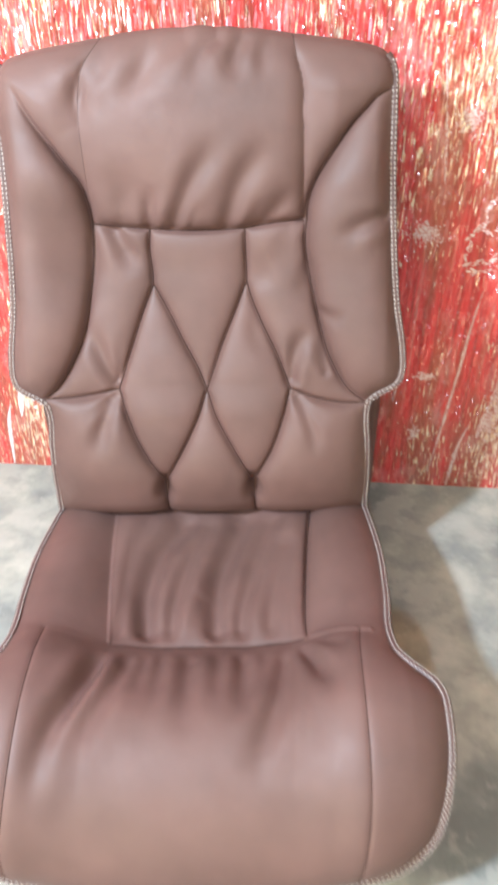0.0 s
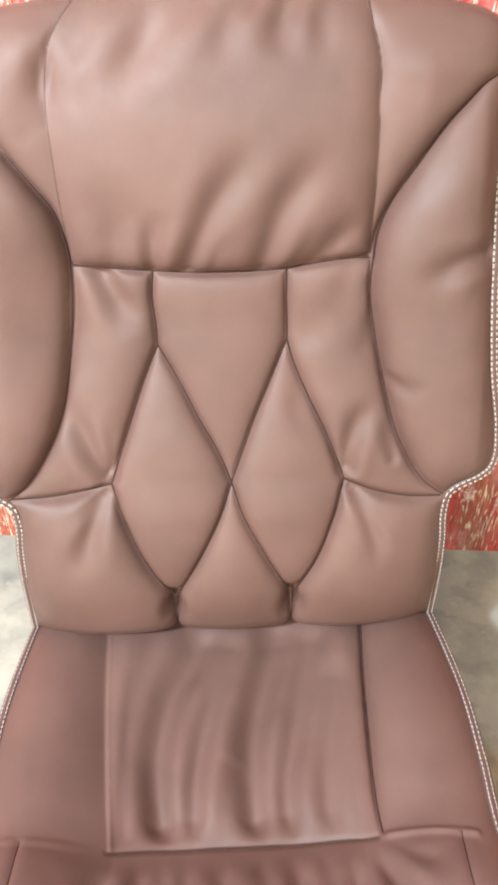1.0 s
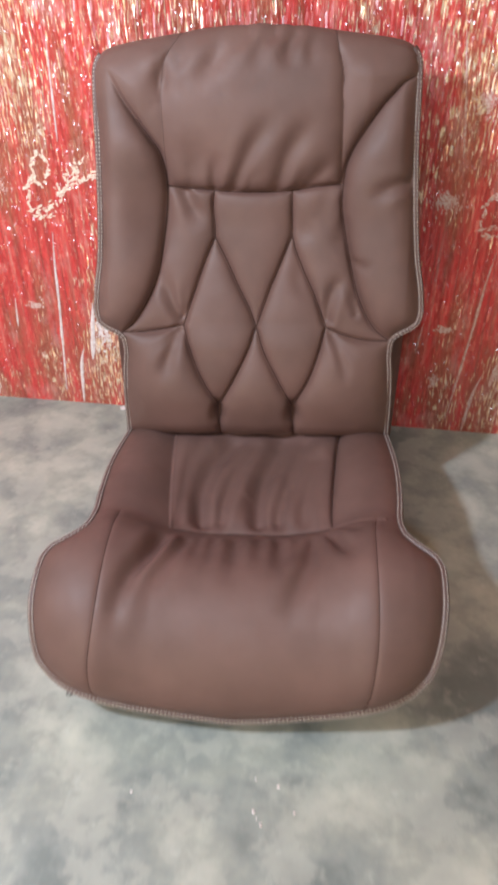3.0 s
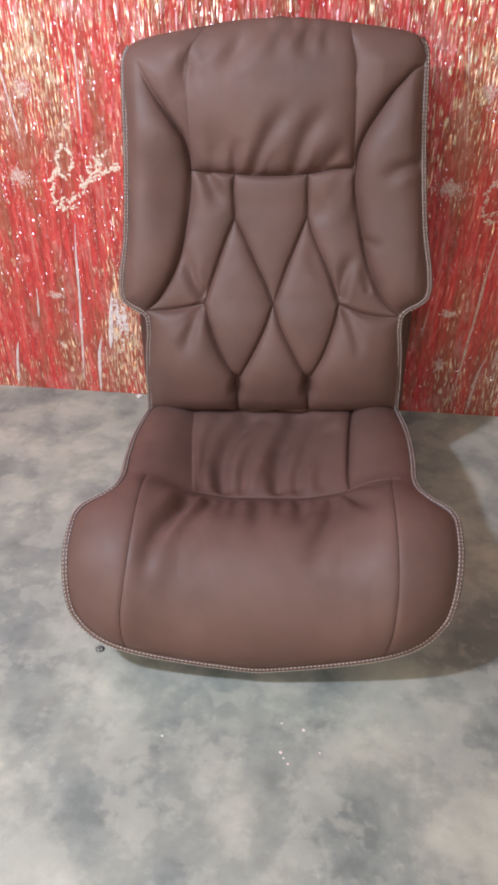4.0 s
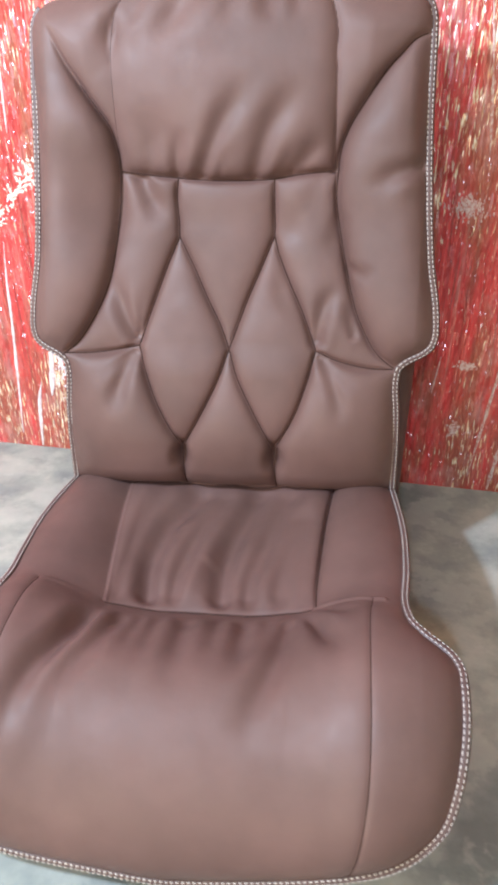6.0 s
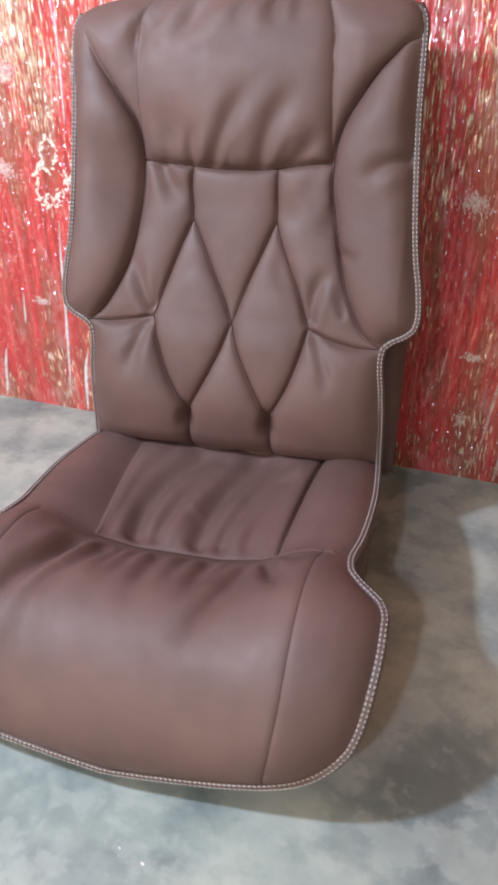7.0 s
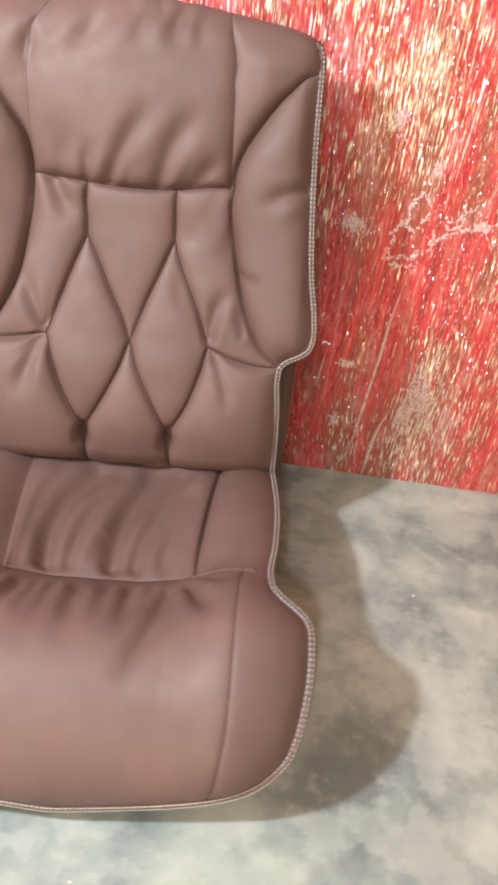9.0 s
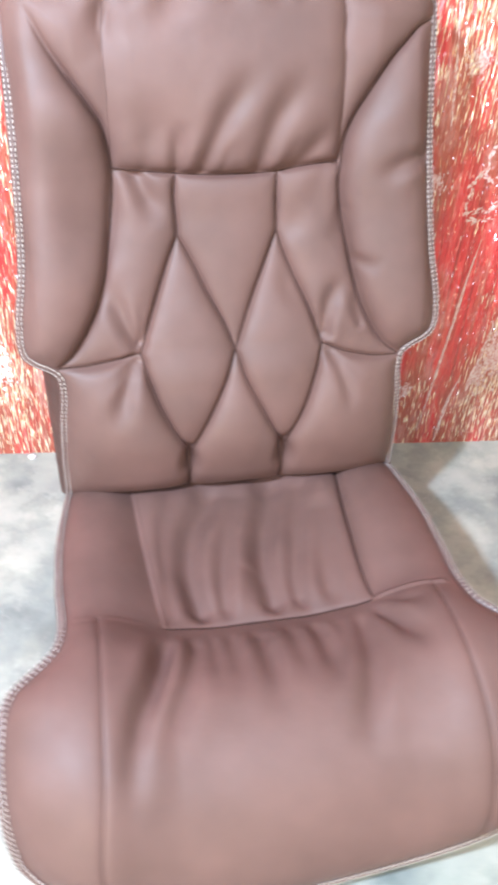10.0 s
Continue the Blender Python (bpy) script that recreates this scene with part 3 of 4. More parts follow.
back = Profile([(0.975, 0.10), (0.977, 0.2), (0.98, 0.33), (0.993, 0.42), (1.045, 0.6), (1.10, 0.79), (1.118, 0.822), (1.15, 0.835)], 1)
back_cover = Cushion(back,
                     [0.03, 0.08, 0.137, 0.20, 0.245, 0.262, 0.272, 0.284, 0.297, 0.316, 0.345, 0.407, 0.455, 0.511, 0.586, 0.66, 0.692, 0.709, 0.721, 0.731, 0.740, 0.747, 0.752],
                     [0.251, 0.249, 0.247, 0.242, 0.237, 0.238, 0.247, 0.268, 0.280, 0.2835, 0.281, 0.270, 0.265, 0.261, 0.257, 0.255, 0.253, 0.247, 0.235, 0.206, 0.155, 0.09, 0.008],
                     lambda v: -0.007 * step(v, 0.3, 0.68))

HEAD_BOTTOM = spline([(-0.144, 0.521), (-0.110, 0.517), (-0.068, 0.513), (-0.026, 0.510), (0.004, 0.5095), (0.034, 0.510), (0.060, 0.5115), (0.096, 0.517), (0.138, 0.521)])
BOTTOM = spline([(-0.26, 0.066), (0.0, 0.066), (0.26, 0.066)])


class Half:
    """The seams on one side of the back, drawn with u growing outwards."""

    def __init__(self, head, bolster, drop, out, into, low_out, low_in, tuck, cross):
        self.head, self.bolster, self.drop, self.out, self.into = (spline(k) for k in (head, bolster, drop, out, into))
        self.low_out, self.low_in, self.tuck, self.cross = (spline(k) for k in (low_out, low_in, tuck, cross))

    def firm(self):
        return [self.bolster, self.drop, self.out, self.into, self.low_out, self.low_in, self.tuck, self.cross]

    def rings(self):
        upper, lower = self.bolster[self.bolster[:, 1] > 0.521], self.bolster[self.bolster[:, 1] <= 0.521]
        shoulder = np.vstack((self.head, upper[::-1], [(0.30, 0.69), (0.30, 0.77), (0.112, 0.77)]))
        quilt = np.vstack((self.drop, self.out, self.cross, lower[::-1]))
        diamond = np.vstack((self.out, self.low_out, self.low_in[::-1], self.into[::-1]))
        low = np.vstack((self.cross, [(0.32, 0.268), (0.32, 0.0), (0.072, 0.0)], self.tuck[::-1], self.low_out[::-1]))
        wing = np.vstack((self.bolster, [(0.32, 0.262), (0.32, 0.69), (0.26, 0.69)]))
        return shoulder, quilt, diamond, low, wing


RIGHT_HALF = Half([(0.120, 0.745), (0.126, 0.714), (0.132, 0.695), (0.136, 0.675), (0.136, 0.650), (0.138, 0.618), (0.138, 0.548), (0.139, 0.521)],
                  [(0.262, 0.679), (0.244, 0.674), (0.228, 0.666), (0.213, 0.651), (0.196, 0.633), (0.168, 0.593), (0.154, 0.569), (0.145, 0.544), (0.142, 0.513), (0.142, 0.483), (0.152, 0.425), (0.169, 0.353), (0.184, 0.317), (0.203, 0.286), (0.228, 0.266), (0.240, 0.264)],
                  [(0.060, 0.5115), (0.060, 0.484), (0.0605, 0.455), (0.060, 0.440)],
                  [(0.060, 0.440), (0.067, 0.415), (0.082, 0.378), (0.101, 0.338), (0.121, 0.287)],
                  [(0.060, 0.440), (0.042, 0.396), (0.025, 0.356), (0.012, 0.320), (0.0, 0.286)],
                  [(0.121, 0.287), (0.110, 0.241), (0.094, 0.195), (0.069, 0.147)],
                  [(0.0, 0.286), (0.014, 0.245), (0.036, 0.203), (0.066, 0.147)],
                  [(0.068, 0.147), (0.069, 0.108), (0.072, 0.03)],
                  [(0.121, 0.286), (0.150, 0.274), (0.192, 0.265), (0.230, 0.264)])
LEFT_HALF = Half([(0.106, 0.745), (0.112, 0.735), (0.126, 0.716), (0.135, 0.700), (0.140, 0.679), (0.142, 0.655), (0.142, 0.60), (0.144, 0.521)],
                 [(0.221, 0.684), (0.215, 0.673), (0.207, 0.657), (0.194, 0.635), (0.164, 0.591), (0.152, 0.571), (0.146, 0.544), (0.145, 0.521), (0.148, 0.488), (0.162, 0.407), (0.174, 0.365), (0.192, 0.328), (0.214, 0.295), (0.232, 0.280), (0.242, 0.274)],
                 [(0.068, 0.513), (0.071, 0.486), (0.070, 0.455), (0.070, 0.438)],
                 [(0.070, 0.438), (0.088, 0.398), (0.108, 0.345), (0.128, 0.289)],
                 [(0.070, 0.438), (0.050, 0.398), (0.032, 0.358), (0.013, 0.320), (0.0, 0.286)],
                 [(0.128, 0.289), (0.118, 0.253), (0.104, 0.214), (0.084, 0.174), (0.067, 0.147)],
                 [(0.0, 0.286), (0.014, 0.245), (0.036, 0.200), (0.065, 0.147)],
                 [(0.067, 0.147), (0.067, 0.108), (0.069, 0.03)],
                 [(0.128, 0.289), (0.158, 0.283), (0.196, 0.278), (0.234, 0.277)])
FIRM_SEAMS = [HEAD_BOTTOM, BOTTOM] + RIGHT_HALF.firm() + [mirrored(s) for s in LEFT_HALF.firm()]
SLIGHT_SEAMS = [RIGHT_HALF.head, mirrored(LEFT_HALF.head)]
BACK_SEAMS = FIRM_SEAMS + SLIGHT_SEAMS

head_ring = np.vstack((RIGHT_HALF.head[::-1], mirrored(LEFT_HALF.head), HEAD_BOTTOM))
vee_ring = np.vstack((RIGHT_HALF.drop, RIGHT_HALF.into, mirrored(LEFT_HALF.into)[::-1], mirrored(LEFT_HALF.drop)[::-1]))
low_mid_ring = np.vstack((RIGHT_HALF.low_in, RIGHT_HALF.tuck, [(0.072, 0.0), (-0.07, 0.0)], mirrored(LEFT_HALF.tuck)[::-1], mirrored(LEFT_HALF.low_in)[::-1]))
(shoulder_r, quilt_r, diamond_r, low_r, wing_r), (shoulder_l, quilt_l, diamond_l, low_l, wing_l) = RIGHT_HALF.rings(), [mirrored(k) for k in LEFT_HALF.rings()]
BACK_RINGS = [head_ring, shoulder_r, shoulder_l, quilt_r, quilt_l, vee_ring, diamond_r, diamond_l, low_r, low_l, low_mid_ring, wing_r, wing_l]
BACK_NAMES = [("side_bolster", ""), ("headrest", "plump smooth headrest panel"), ("shoulder_panel", ""), ("shoulder_panel", ""), ("quilted_panel", ""),
              ("quilted_panel", ""), ("quilted_panel", ""), ("diamond_panel", "padded diamond panel"), ("diamond_panel", "padded diamond panel"), ("lumbar_panel", ""),
              ("lumbar_panel", ""), ("lumbar_panel", ""), ("side_bolster", ""), ("side_bolster", "")]
PUFF = np.array([0.042, 0.046, 0.03, 0.03, 0.028, 0.028, 0.026, 0.030, 0.030, 0.036, 0.036, 0.028, 0.052, 0.052])
SWELL = np.array([0.75, 0.56, 0.5, 0.5, 0.55, 0.55, 0.45, 0.5, 0.5, 0.62, 0.62, 0.62, 1.05, 1.05])

HEAD_FOLDS = [
    (-0.083, 0.674, -0.049, 0.731, 0.01, -0.0016), (-0.131, 0.682, -0.099, 0.729, 0.01, -0.0014), (0.050, 0.690, 0.062, 0.735, 0.009, -0.0014),
    (0.085, 0.690, 0.094, 0.732, 0.008, -0.0012), (-0.116, 0.584, -0.083, 0.532, 0.02, -0.002),
]
WING_FOLDS = [
    (0.159, 0.541, 0.210, 0.630, 0.014, -0.003), (0.159, 0.402, 0.192, 0.388, 0.007, -0.003), (-0.197, 0.558, -0.176, 0.422, 0.03, -0.006),
    (-0.145, 0.703, -0.144, 0.659, 0.009, -0.0024), (-0.160, 0.718, -0.148, 0.678, 0.012, 0.002), (0.085, 0.471, 0.066, 0.429, 0.014, -0.002), (0.066, 0.395, 0.089, 0.336, 0.01, -0.002),
]
HEAD_CREASES = [
    ([(-0.067, 0.513), (-0.064, 0.540), (-0.058, 0.576)], 0.008, 0.011), ([(-0.036, 0.511), (-0.006, 0.573), (0.022, 0.612), (0.034, 0.640)], 0.010, 0.012),
    ([(0.034, 0.511), (0.058, 0.573), (0.090, 0.612), (0.104, 0.632)], 0.011, 0.012), ([(0.076, 0.515), (0.102, 0.536), (0.134, 0.568)], 0.009, 0.010),
    ([(-0.012, 0.510), (-0.004, 0.532), (0.010, 0.552)], 0.006, 0.004), ([(0.060, 0.512), (0.076, 0.534), (0.096, 0.556)], 0.006, 0.004),
    ([(-0.104, 0.518), (-0.098, 0.545), (-0.088, 0.57)], 0.010, 0.003), ([(0.030, 0.730), (0.014, 0.720), (0.002, 0.695), (-0.004, 0.672)], 0.009, 0.006),
    ([(-0.010, 0.730), (-0.044, 0.708), (-0.072, 0.670), (-0.082, 0.64)], 0.013, 0.005), ([(0.062, 0.728), (0.054, 0.712), (0.050, 0.68)], 0.009, 0.004),
]
QUILT_CREASES = [
    ([(-0.120, 0.520), (-0.102, 0.482), (-0.084, 0.448)], 0.012, 0.017), ([(-0.132, 0.302), (-0.144, 0.328), (-0.157, 0.368), (-0.162, 0.40)], 0.010, 0.013),
    ([(-0.126, 0.305), (-0.123, 0.335), (-0.128, 0.375)], 0.006, 0.004), ([(-0.134, 0.278), (-0.146, 0.257), (-0.157, 0.226), (-0.163, 0.19)], 0.010, 0.014),
    ([(-0.145, 0.276), (-0.170, 0.258), (-0.192, 0.24)], 0.007, 0.004), ([(0.171, 0.312), (0.165, 0.335), (0.158, 0.372)], 0.007, 0.005),
    ([(0.123, 0.302), (0.125, 0.326), (0.134, 0.356), (0.156, 0.384)], 0.009, 0.012),
    ([(0.127, 0.276), (0.143, 0.254), (0.156, 0.224), (0.162, 0.19)], 0.007, 0.009), ([(0.135, 0.274), (0.156, 0.258), (0.180, 0.236)], 0.006, 0.005),
    ([(0.250, 0.527), (0.224, 0.519), (0.198, 0.506), (0.178, 0.486)], 0.009, 0.010), ([(0.246, 0.500), (0.222, 0.500), (0.204, 0.490)], 0.009, -0.003),
    ([(0.122, 0.516), (0.108, 0.480), (0.098, 0.45)], 0.012, 0.003), ([(0.145, 0.46), (0.138, 0.43), (0.128, 0.41)], 0.009, 0.004),
]

HEAD_FOLDS, PANEL_FOLDS = from_seam(HEAD_FOLDS, BACK_SEAMS), from_seam(WING_FOLDS, BACK_SEAMS)


def back_level(u, v):
    return curve_at(v, [0.0, 0.03, 0.05, 0.066, 0.085, 0.11, 0.16, 0.25, 0.3, 0.45, 0.52, 0.66, 0.76], [-0.02, -0.018, -0.012, 0.002, 0.014, 0.022, 0.025, 0.006, -0.010, -0.023, -0.012, 0.002, 0.0]) * (1 - np.clip(np.abs(u) / 0.25, 0, 1) ** 4) + 0.011 * step(v, 0.50, 0.60) * step(np.abs(u), 0.13, 0.18) * (1 - step(np.abs(u), 0.225, 0.257)) * (1 - step(v, 0.67 - 0.05 * step(-u, 0.0, 0.1), 0.71))


back_pillow = pillow(back_cover, FIRM_SEAMS, 0.70)


def back_surface(u, v, kind):
    d_edge = away(u, v, back_cover.ring()[::2])
    d_firm = np.min([away(u, v, s) for s in FIRM_SEAMS], axis=0)
    d_head = [away(u, v, s) for s in SLIGHT_SEAMS]
    d = np.minimum(d_firm, np.maximum(d_edge - np.where(v < 0.70, 0.008, 0.0), 0))
    full, swell = PUFF[kind], SWELL[kind]
    out = step(np.abs(u), 0.11, 0.17)
    high = (kind >= 1) & (kind <= 3)
    full, swell = np.where(high, PUFF[1] + (PUFF[2] - PUFF[1]) * out, full), np.where(high, SWELL[1] + (SWELL[2] - SWELL[1]) * out, swell)
    swell = np.where(kind >= 12, swell * (1 - 0.35 * step(v, 0.52, 0.68)), swell)
    roll = 1 - 0.75 * np.exp(-np.maximum(d_edge - 0.009, 0) / 0.012) * (1 - step(v, 0.63, 0.71))
    puff = full * roll * (1 - np.exp(-swell * back_pillow(u, v) * (1 - np.exp(-d / 0.0022)) / full))
    arch = 0.036 * (1 - np.exp(-d_edge / 0.028))
    early = step(-u, 0.10, 0.20)
    over = (0.8 + 0.15 * early) * step(v, 0.66 - 0.05 * early, 0.722 - 0.022 * early)
    puff = puff * (1 - over) + arch * over
    fade = 1 - step(v, 0.70 - 0.045 * early, 0.735 - 0.045 * early)
    groove = -0.0022 * np.exp(-(d_firm / 0.0028) ** 2) * fade
    groove += (-0.007 * np.exp(-d_head[0] / 0.007) - 0.0025 * np.exp(-d_head[1] / 0.009) - 0.0045 * np.exp(-d_head[1] / 0.007) * step(v, 0.63, 0.68)) * (0.25 + 0.75 * fade)
    h = back_level(u, v) + puff + groove
    dimple = np.exp(-(((np.abs(u) - 0.068) / 0.011) ** 2 + ((v - 0.132) / 0.02) ** 2))
    h = h - 0.020 * dimple
    d_all = np.minimum(d, np.minimum(*d_head))
    h += (3.2 * folds(u, v, HEAD_FOLDS) + creases(u, v, HEAD_CREASES)) * (kind == 1) * step(d_all, -0.001, 0.005)
    h += creases(u, v, QUILT_CREASES) * (kind > 1) * step(d_all, -0.001, 0.006) + 2.2 * folds(u, v, PANEL_FOLDS) * step(d_all, -0.002, 0.006)
    h = h - 0.014 * np.clip(1 - d_edge / 0.016, 0, 1) ** 2 * step(v, 0.69, 0.715)
    return np.where((d_edge < 0.007) & (v < 0.70), h - 0.003, h)


backrest = new("backrest")
backrest.parent = chair
tagged(backrest, "quilted brown leather backrest with padded wings")
cushion_panels(back_cover, backrest, 470, 350, BACK_RINGS, back_surface, BACK_NAMES, LEATHER, 0)
seam_shade_lines(back_cover, backrest, [k for k in FIRM_SEAMS if k is not BOTTOM], back_level, -0.0006)
seam_shade_lines(back_cover, backrest, SLIGHT_SEAMS[:1], lambda u, v: back_surface(u, v, np.full(u.shape, 1)), 0.0006, 0.0006)
seam_shade_lines(back_cover, backrest, SLIGHT_SEAMS[1:], lambda u, v: back_surface(u, v, np.full(u.shape, 1)), 0.0004, 0.0004)
binding(back_cover, backrest, back_level, 0.719)


def solid_shell(name, cover, parent, half, v0, v1, top, bottom, mat, label, rows=90, cols=40, square=8):
    """The padded board behind a cover: two skins that meet at a rounded rim."""
    v = np.linspace(v0, v1, rows)
    k = np.sin(np.linspace(-1, 1, cols) * math.pi / 2)
    u = half(v)[:, None] * k[None, :]
    vv = np.repeat(v[:, None], cols, 1)
    rim = np.sqrt(np.clip(1 - np.abs(k) ** square, 0, 1))[None, :] * np.sqrt(np.clip(1 - np.abs(2 * (v - v0) / (v1 - v0) - 1) ** 16, 0, 1))[:, None]
    t, b = top(u, vv), bottom(u, vv)
    mid = (t + b) / 2
    a = cover.points(u, vv, mid + (t - mid) * rim)
    z = cover.points(u, vv, mid + (b - mid) * rim)
    f = grid_faces(rows, cols)
    both = np.vstack((a.reshape(-1, 3), z.reshape(-1, 3)))
    faces = np.vstack((f, f[:, ::-1] + rows * cols))
    return mesh_part(name, both, faces, mat, parent, label)


def back_board(v):
    h = back_cover.half(v)
    return np.where(v < 0.29, np.maximum(0.266, h - 0.028), np.minimum(h - 0.004 - 0.022 * step(v, 0.62, 0.70), 0.25))


solid_shell("back_shell", back_cover, backrest, back_board, 0.0, 0.738,
            lambda u, v: np.minimum(back_level(u, v), 0) - 0.016, lambda u, v: 0 * u - 0.062 - 0.09 * (1 - step(v, 0.26, 0.36)), SHELL, "dark brown leather-covered rear board")

# the seat
seat_line = Profile([(1.02, 0.165), (0.96, 0.168), (0.84, 0.172), (0.74, 0.176), (0.68, 0.192), (0.63, 0.198), (0.58, 0.195), (0.53, 0.175), (0.49, 0.135), (0.46, 0.085), (0.445, 0.03)], -1)
seat_cover = Cushion(seat_line,
                     [0.02, 0.06, 0.17, 0.25, 0.30, 0.335, 0.358, 0.375, 0.390, 0.404, 0.426, 0.464, 0.515, 0.545, 0.568, 0.588, 0.605, 0.621, 0.634, 0.645, 0.655, 0.661, 0.665],
                     [0.247, 0.251, 0.257, 0.254, 0.249, 0.246, 0.249, 0.262, 0.279, 0.292, 0.300, 0.301, 0.297, 0.292, 0.285, 0.271, 0.254, 0.229, 0.195, 0.150, 0.090, 0.045, 0.008],
                     lambda v: -0.005 * step(v, 0.3, 0.6))
SIDE_RIGHT = spline([(0.160, 0.02), (0.158, 0.05), (0.150, 0.121), (0.144, 0.198), (0.140, 0.268), (0.140, 0.309)])
SIDE_LEFT = spline([(-0.158, 0.02), (-0.154, 0.056), (-0.148, 0.128), (-0.140, 0.205), (-0.132, 0.268), (-0.125, 0.309)])
SEAT_CROSS = spline([(-0.125, 0.309), (-0.084, 0.301), (-0.03, 0.298), (0.01, 0.298), (0.054, 0.298), (0.10, 0.301), (0.140, 0.309)])
WELT = spline([(0.140, 0.309), (0.166, 0.318), (0.192, 0.327), (0.218, 0.334)])
WELT_LEFT = spline([(-0.125, 0.309), (-0.16, 0.315), (-0.19, 0.320), (-0.224, 0.324)])
WING = spline([(0.205, 0.331), (0.200, 0.37), (0.199, 0.43), (0.201, 0.49), (0.201, 0.535), (0.197, 0.58), (0.193, 0.605), (0.187, 0.64)])
WING_LEFT = spline([(-0.202, 0.322), (-0.198, 0.37), (-0.194, 0.44), (-0.193, 0.49), (-0.196, 0.53), (-0.199, 0.565), (-0.198, 0.605), (-0.196, 0.64)])
FIRM_SEAT = [SEAT_CROSS, SIDE_RIGHT, SIDE_LEFT]
rear_ring = np.vstack((SIDE_RIGHT, SEAT_CROSS[::-1], SIDE_LEFT[::-1]))
front_ring = np.vstack((SEAT_CROSS, WELT[:-8], WING, [(0.188, 0.70), (-0.19, 0.70)], WING_LEFT[::-1], WELT_LEFT[::-1][8:]))
SEAT_NAMES = [("seat_side", ""), ("seat_side", ""), ("rear_seat_panel", "gathered leather panel"), ("front_seat_panel", "smooth rounded front cushion")]
left_ring = np.array([(-0.40, -0.1), (0.0, -0.1), (0.0, 0.8), (-0.40, 0.8)])
SEAT_CREASES = [
    ([(-0.118, 0.318), (-0.137, 0.408), (-0.157, 0.450), (-0.173, 0.487), (-0.183, 0.520), (-0.188, 0.55)], 0.011, 0.020), ([(-0.098, 0.300), (-0.122, 0.415), (-0.145, 0.460), (-0.160, 0.50)], 0.009, -0.004),
    ([(-0.088, 0.300), (-0.093, 0.37), (-0.111, 0.431), (-0.132, 0.470), (-0.144, 0.51)], 0.010, 0.009), ([(-0.072, 0.298), (-0.070, 0.365), (-0.072, 0.44)], 0.008, 0.007),
    ([(-0.050, 0.298), (-0.048, 0.372), (-0.044, 0.450)], 0.008, 0.006), ([(-0.012, 0.298), (-0.012, 0.372), (-0.006, 0.475)], 0.010, 0.007),
    ([(0.025, 0.298), (0.026, 0.37), (0.028, 0.45)], 0.008, 0.004), ([(0.056, 0.298), (0.058, 0.36), (0.058, 0.455)], 0.009, 0.008),
    ([(0.116, 0.300), (0.108, 0.37), (0.102, 0.42), (0.086, 0.470), (0.066, 0.52)], 0.010, 0.010), ([(0.084, 0.299), (0.084, 0.36), (0.078, 0.43)], 0.008, 0.004),
    ([(0.128, 0.302), (0.142, 0.358), (0.163, 0.400), (0.195, 0.425)], 0.009, 0.010), ([(0.142, 0.306), (0.165, 0.340), (0.200, 0.363)], 0.006, 0.006), ([(0.135, 0.304), (0.158, 0.362), (0.185, 0.392)], 0.006, -0.003),
]
# valleys of the rear panel, from the cross seam back to the backrest
GATHERS = [
    ([(-0.113, 0.300), (-0.119, 0.22), (-0.114, 0.14), (-0.100, 0.08), (-0.09, 0.0)], 0.011, 0.004), ([(-0.072, 0.300), (-0.084, 0.243), (-0.086, 0.20), (-0.074, 0.14), (-0.047, 0.09), (-0.02, 0.02)], 0.017, 0.014),
    ([(-0.042, 0.300), (-0.044, 0.253), (-0.038, 0.204), (-0.024, 0.147), (-0.006, 0.100), (0.01, 0.04)], 0.012, 0.008), ([(-0.018, 0.300), (-0.012, 0.255), (-0.004, 0.21)], 0.009, 0.002),
    ([(0.020, 0.300), (0.017, 0.235), (0.021, 0.18), (0.030, 0.142), (0.046, 0.08), (0.07, 0.01)], 0.017, 0.014), ([(0.054, 0.300), (0.052, 0.25), (0.064, 0.195), (0.076, 0.14), (0.092, 0.085), (0.11, 0.03)], 0.013, 0.009),
    ([(0.092, 0.300), (0.094, 0.24), (0.106, 0.17), (0.122, 0.10)], 0.012, 0.004),
]


def seat_level(u, v):
    side = np.clip((np.abs(u) - 0.12) / 0.13, 0, 1)
    high = curve_at(v, [0, 0.1, 0.22, 0.31, 0.4, 0.48, 0.56, 0.67], [-0.008, 0.006, 0.018, 0.023, 0.017, 0.009, 0.0, 0.0])
    dip = curve_at(v, [0, 0.07, 0.14, 0.22, 0.30, 0.37, 0.45, 0.67], [-0.020, -0.019, -0.023, -0.028, -0.028, -0.020, -0.007, 0.0])
    return side * high + dip * (1 - step(np.abs(u), 0.045, 0.195)) + 0.009 * np.exp(-((np.abs(u) - 0.19) / 0.045) ** 2) * step(v, 0.30, 0.38) * (1 - step(v, 0.55, 0.64))


seat_pillow = pillow(seat_cover, FIRM_SEAT)


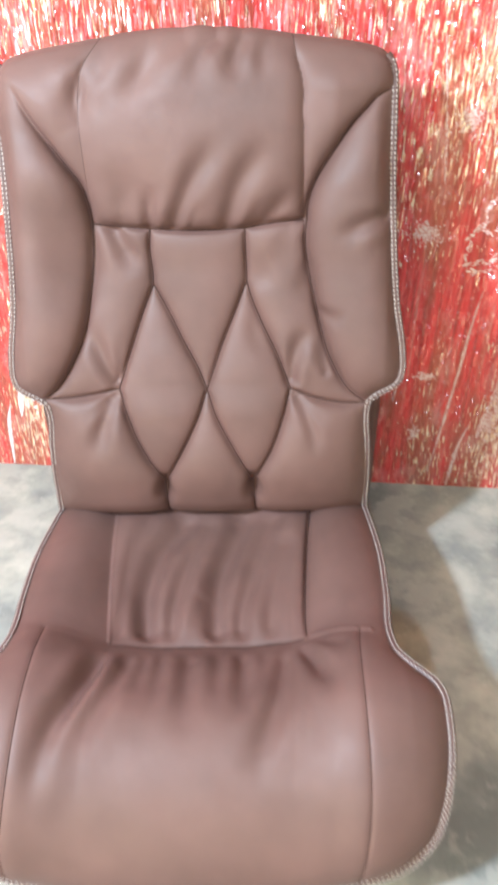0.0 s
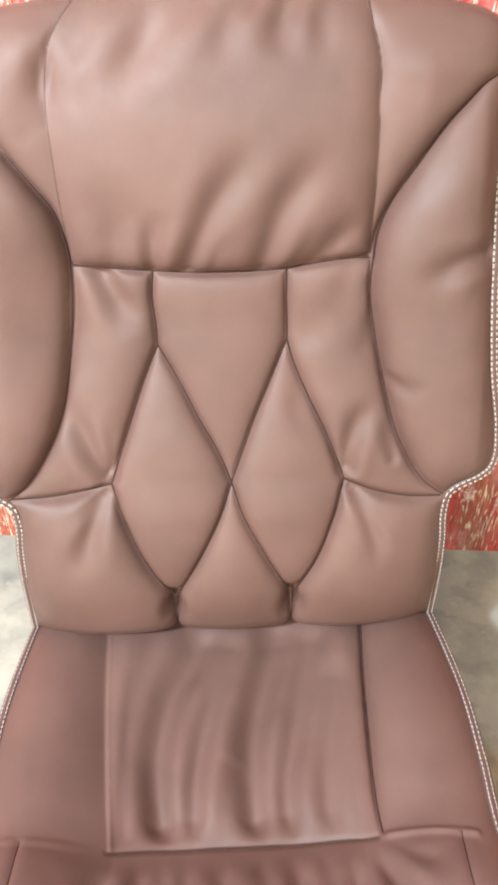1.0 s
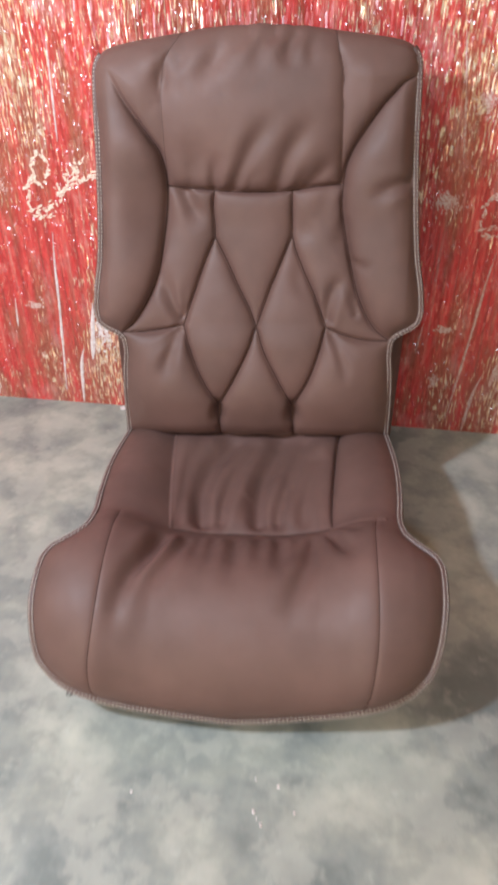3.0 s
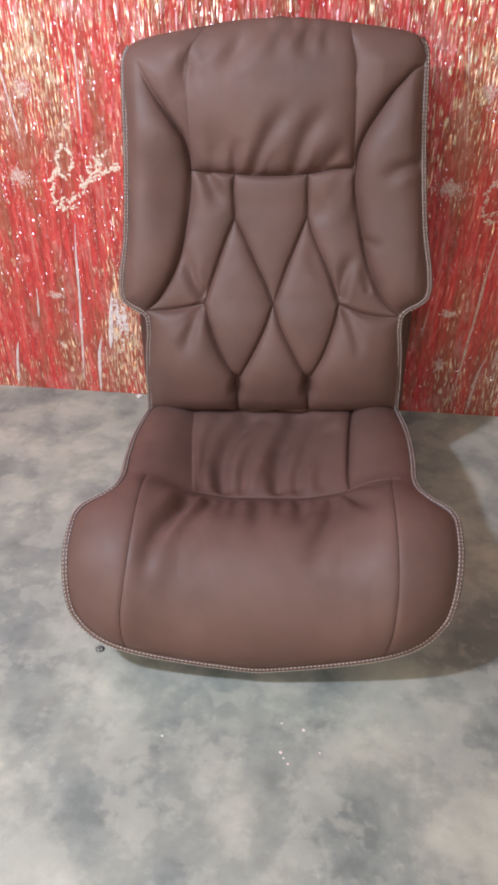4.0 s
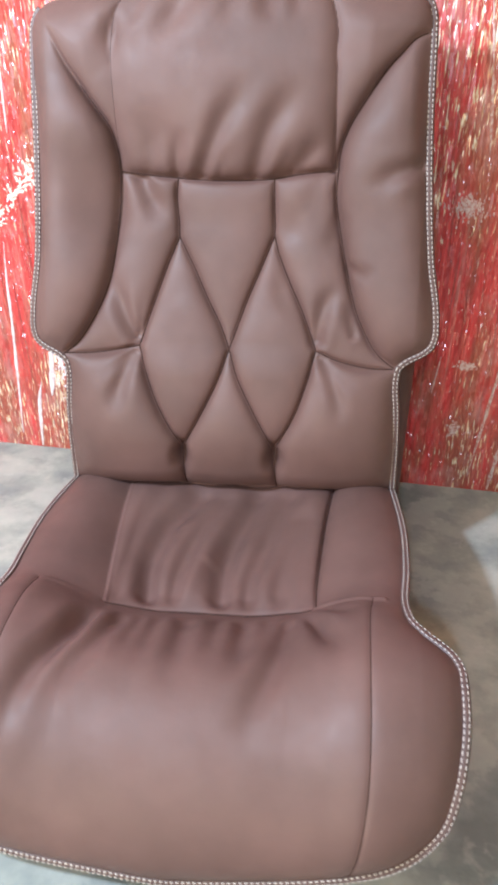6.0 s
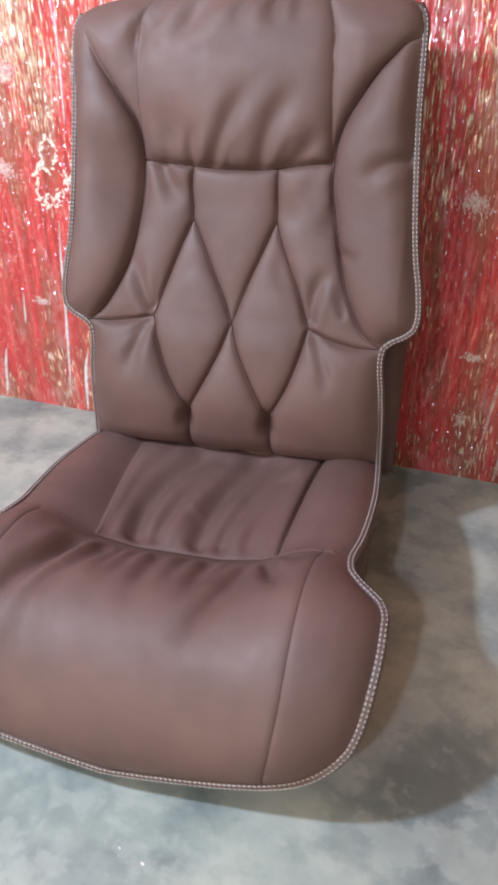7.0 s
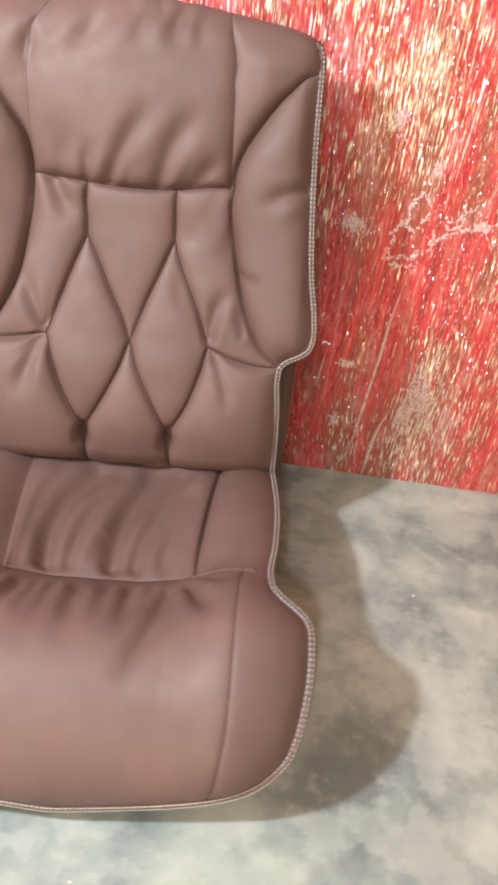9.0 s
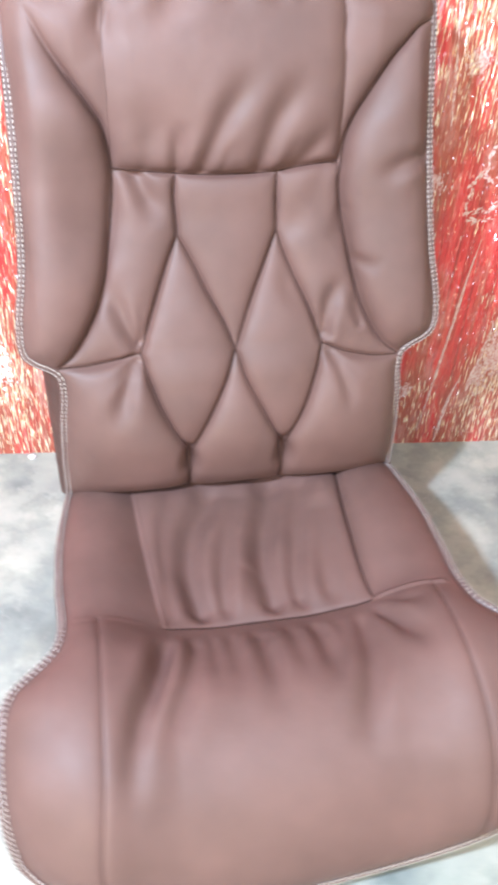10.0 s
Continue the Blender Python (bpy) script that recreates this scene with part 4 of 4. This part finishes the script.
def seat_surface(u, v, kind):
    d_edge = away(u, v, seat_cover.ring()[::2])
    d_firm = np.min([away(u, v, s) for s in FIRM_SEAT], axis=0)
    d_wing = np.minimum(away(u, v, WING), away(u, v, WING_LEFT))
    d = np.minimum(d_firm, np.maximum(d_edge - 0.008, 0))
    side = 1 - (1 - step(np.abs(u), 0.16, 0.24)) * step(v, 0.26, 0.35)
    full, swell = np.where(kind == 2, 0.02, 0.036 + 0.002 * side), np.where(kind == 2, 0.4, 0.36 + 0.36 * side)
    puff = full * (1 - np.exp(-swell * seat_pillow(u, v) * (1 - np.exp(-d / 0.0022)) / full))
    puff = puff * (1 - 0.8 * np.exp(-np.maximum(d_edge - 0.009, 0) / 0.016)) * (1 - np.where(kind == 2, 0.85, 0.95) * np.exp(-away(u, v, SEAT_CROSS) / np.where(kind == 2, 0.018, 0.080)))
    by_left = away(u, v, SIDE_LEFT)
    puff = puff * (1 - np.where(kind == 2, 0.6, 0.9) * np.exp(-by_left / 0.032))
    welt, welt_left = away(u, v, WELT), away(u, v, WELT_LEFT)
    puff = puff * (1 - np.where(kind == 2, 0.0, 0.55) * np.exp(-np.minimum(welt, welt_left) / 0.03))
    groove = 0.0035 * np.exp(-(welt / 0.0035) ** 2) + 0.0018 * np.exp(-(welt_left / 0.004) ** 2) * step(-u, 0.13, 0.18)
    groove += np.where(kind == 2, 0.0012, 0.0) * np.exp(-((by_left - 0.003) / 0.0025) ** 2)
    groove -= 0.0018 * np.exp(-(np.minimum(away(u, v, SEAT_CROSS), away(u, v, SIDE_RIGHT)) / 0.0028) ** 2) + 0.0022 * np.exp(-d_wing / 0.0035)
    h = seat_level(u, v) + puff + groove
    h += creases(u, v, GATHERS, 0.82) * (kind == 2) * 2.1 * step(d, 0.0, 0.026) * step(v, 0.02, 0.08) + creases(u, v, SEAT_CREASES, 0.58, 0.3) * (kind == 3) * 1.45 * step(np.minimum(np.minimum(d, d_wing), np.minimum(welt, welt_left)), 0.004, 0.055)
    return np.where(d_edge < 0.007, h - 0.003, h)


seat = new("seat")
seat.parent = chair
tagged(seat, "brown leather seat cushion with flared front wings")
cushion_panels(seat_cover, seat, 410, 370, [left_ring, rear_ring, front_ring], seat_surface, SEAT_NAMES, LEATHER, 1)
seam_shade_lines(seat_cover, seat, FIRM_SEAT[:2], seat_level, -0.0003)
seam_shade_lines(seat_cover, seat, [WING, WING_LEFT], lambda u, v: seat_surface(u, v, np.full(u.shape, 3)), 0.0008, 0.0008)
binding(seat_cover, seat, seat_level)


def seat_board(v):
    return seat_cover.half(v) - 0.012 + 0.007 * (1 - step(v, 0.28, 0.36))


solid_shell("seat_shell", seat_cover, seat, seat_board, 0.0, 0.648,
            lambda u, v: np.minimum(seat_level(u, v), 0) - 0.012,
            lambda u, v: seat_level(u, v) * 0.5 * step(v, 0.3, 0.45) - 0.160 + 0.124 * step(v, 0.36, 0.56), SHELL, "dark brown leather-covered seat pan", square=50)


def rear_plinth():
    """The closed rear of the seat pan, under the backrest, down to the floor."""
    a = np.linspace(0, 2 * math.pi, 73)[:-1]
    cx, cy = (np.sign(k) * np.abs(k) ** 0.18 for k in (np.cos(a), np.sin(a)))
    rows = []
    for z, grow in ((0.0, -0.006), (0.004, -0.001), (0.03, 0.0), (0.08, 0.0), (0.106, -0.002), (0.112, -0.008)):
        rows.append(MIDDLE + RIGHT * (1, 1, 0) * ((0.244 + grow) * cx)[:, None] + BEHIND * (1.04 + (0.095 + grow) * cy)[:, None] + UP * z)
    n = len(a)
    faces = [(r * n + k, r * n + (k + 1) % n, (r + 1) * n + (k + 1) % n, (r + 1) * n + k) for r in range(len(rows) - 1) for k in range(n)]
    faces += [tuple(range(n))[::-1], tuple((len(rows) - 1) * n + k for k in range(n))]
    return mesh_part("rear_plinth", np.vstack(rows), faces, SHELL, seat, "dark brown leather-covered rear of the seat pan")


rear_plinth()
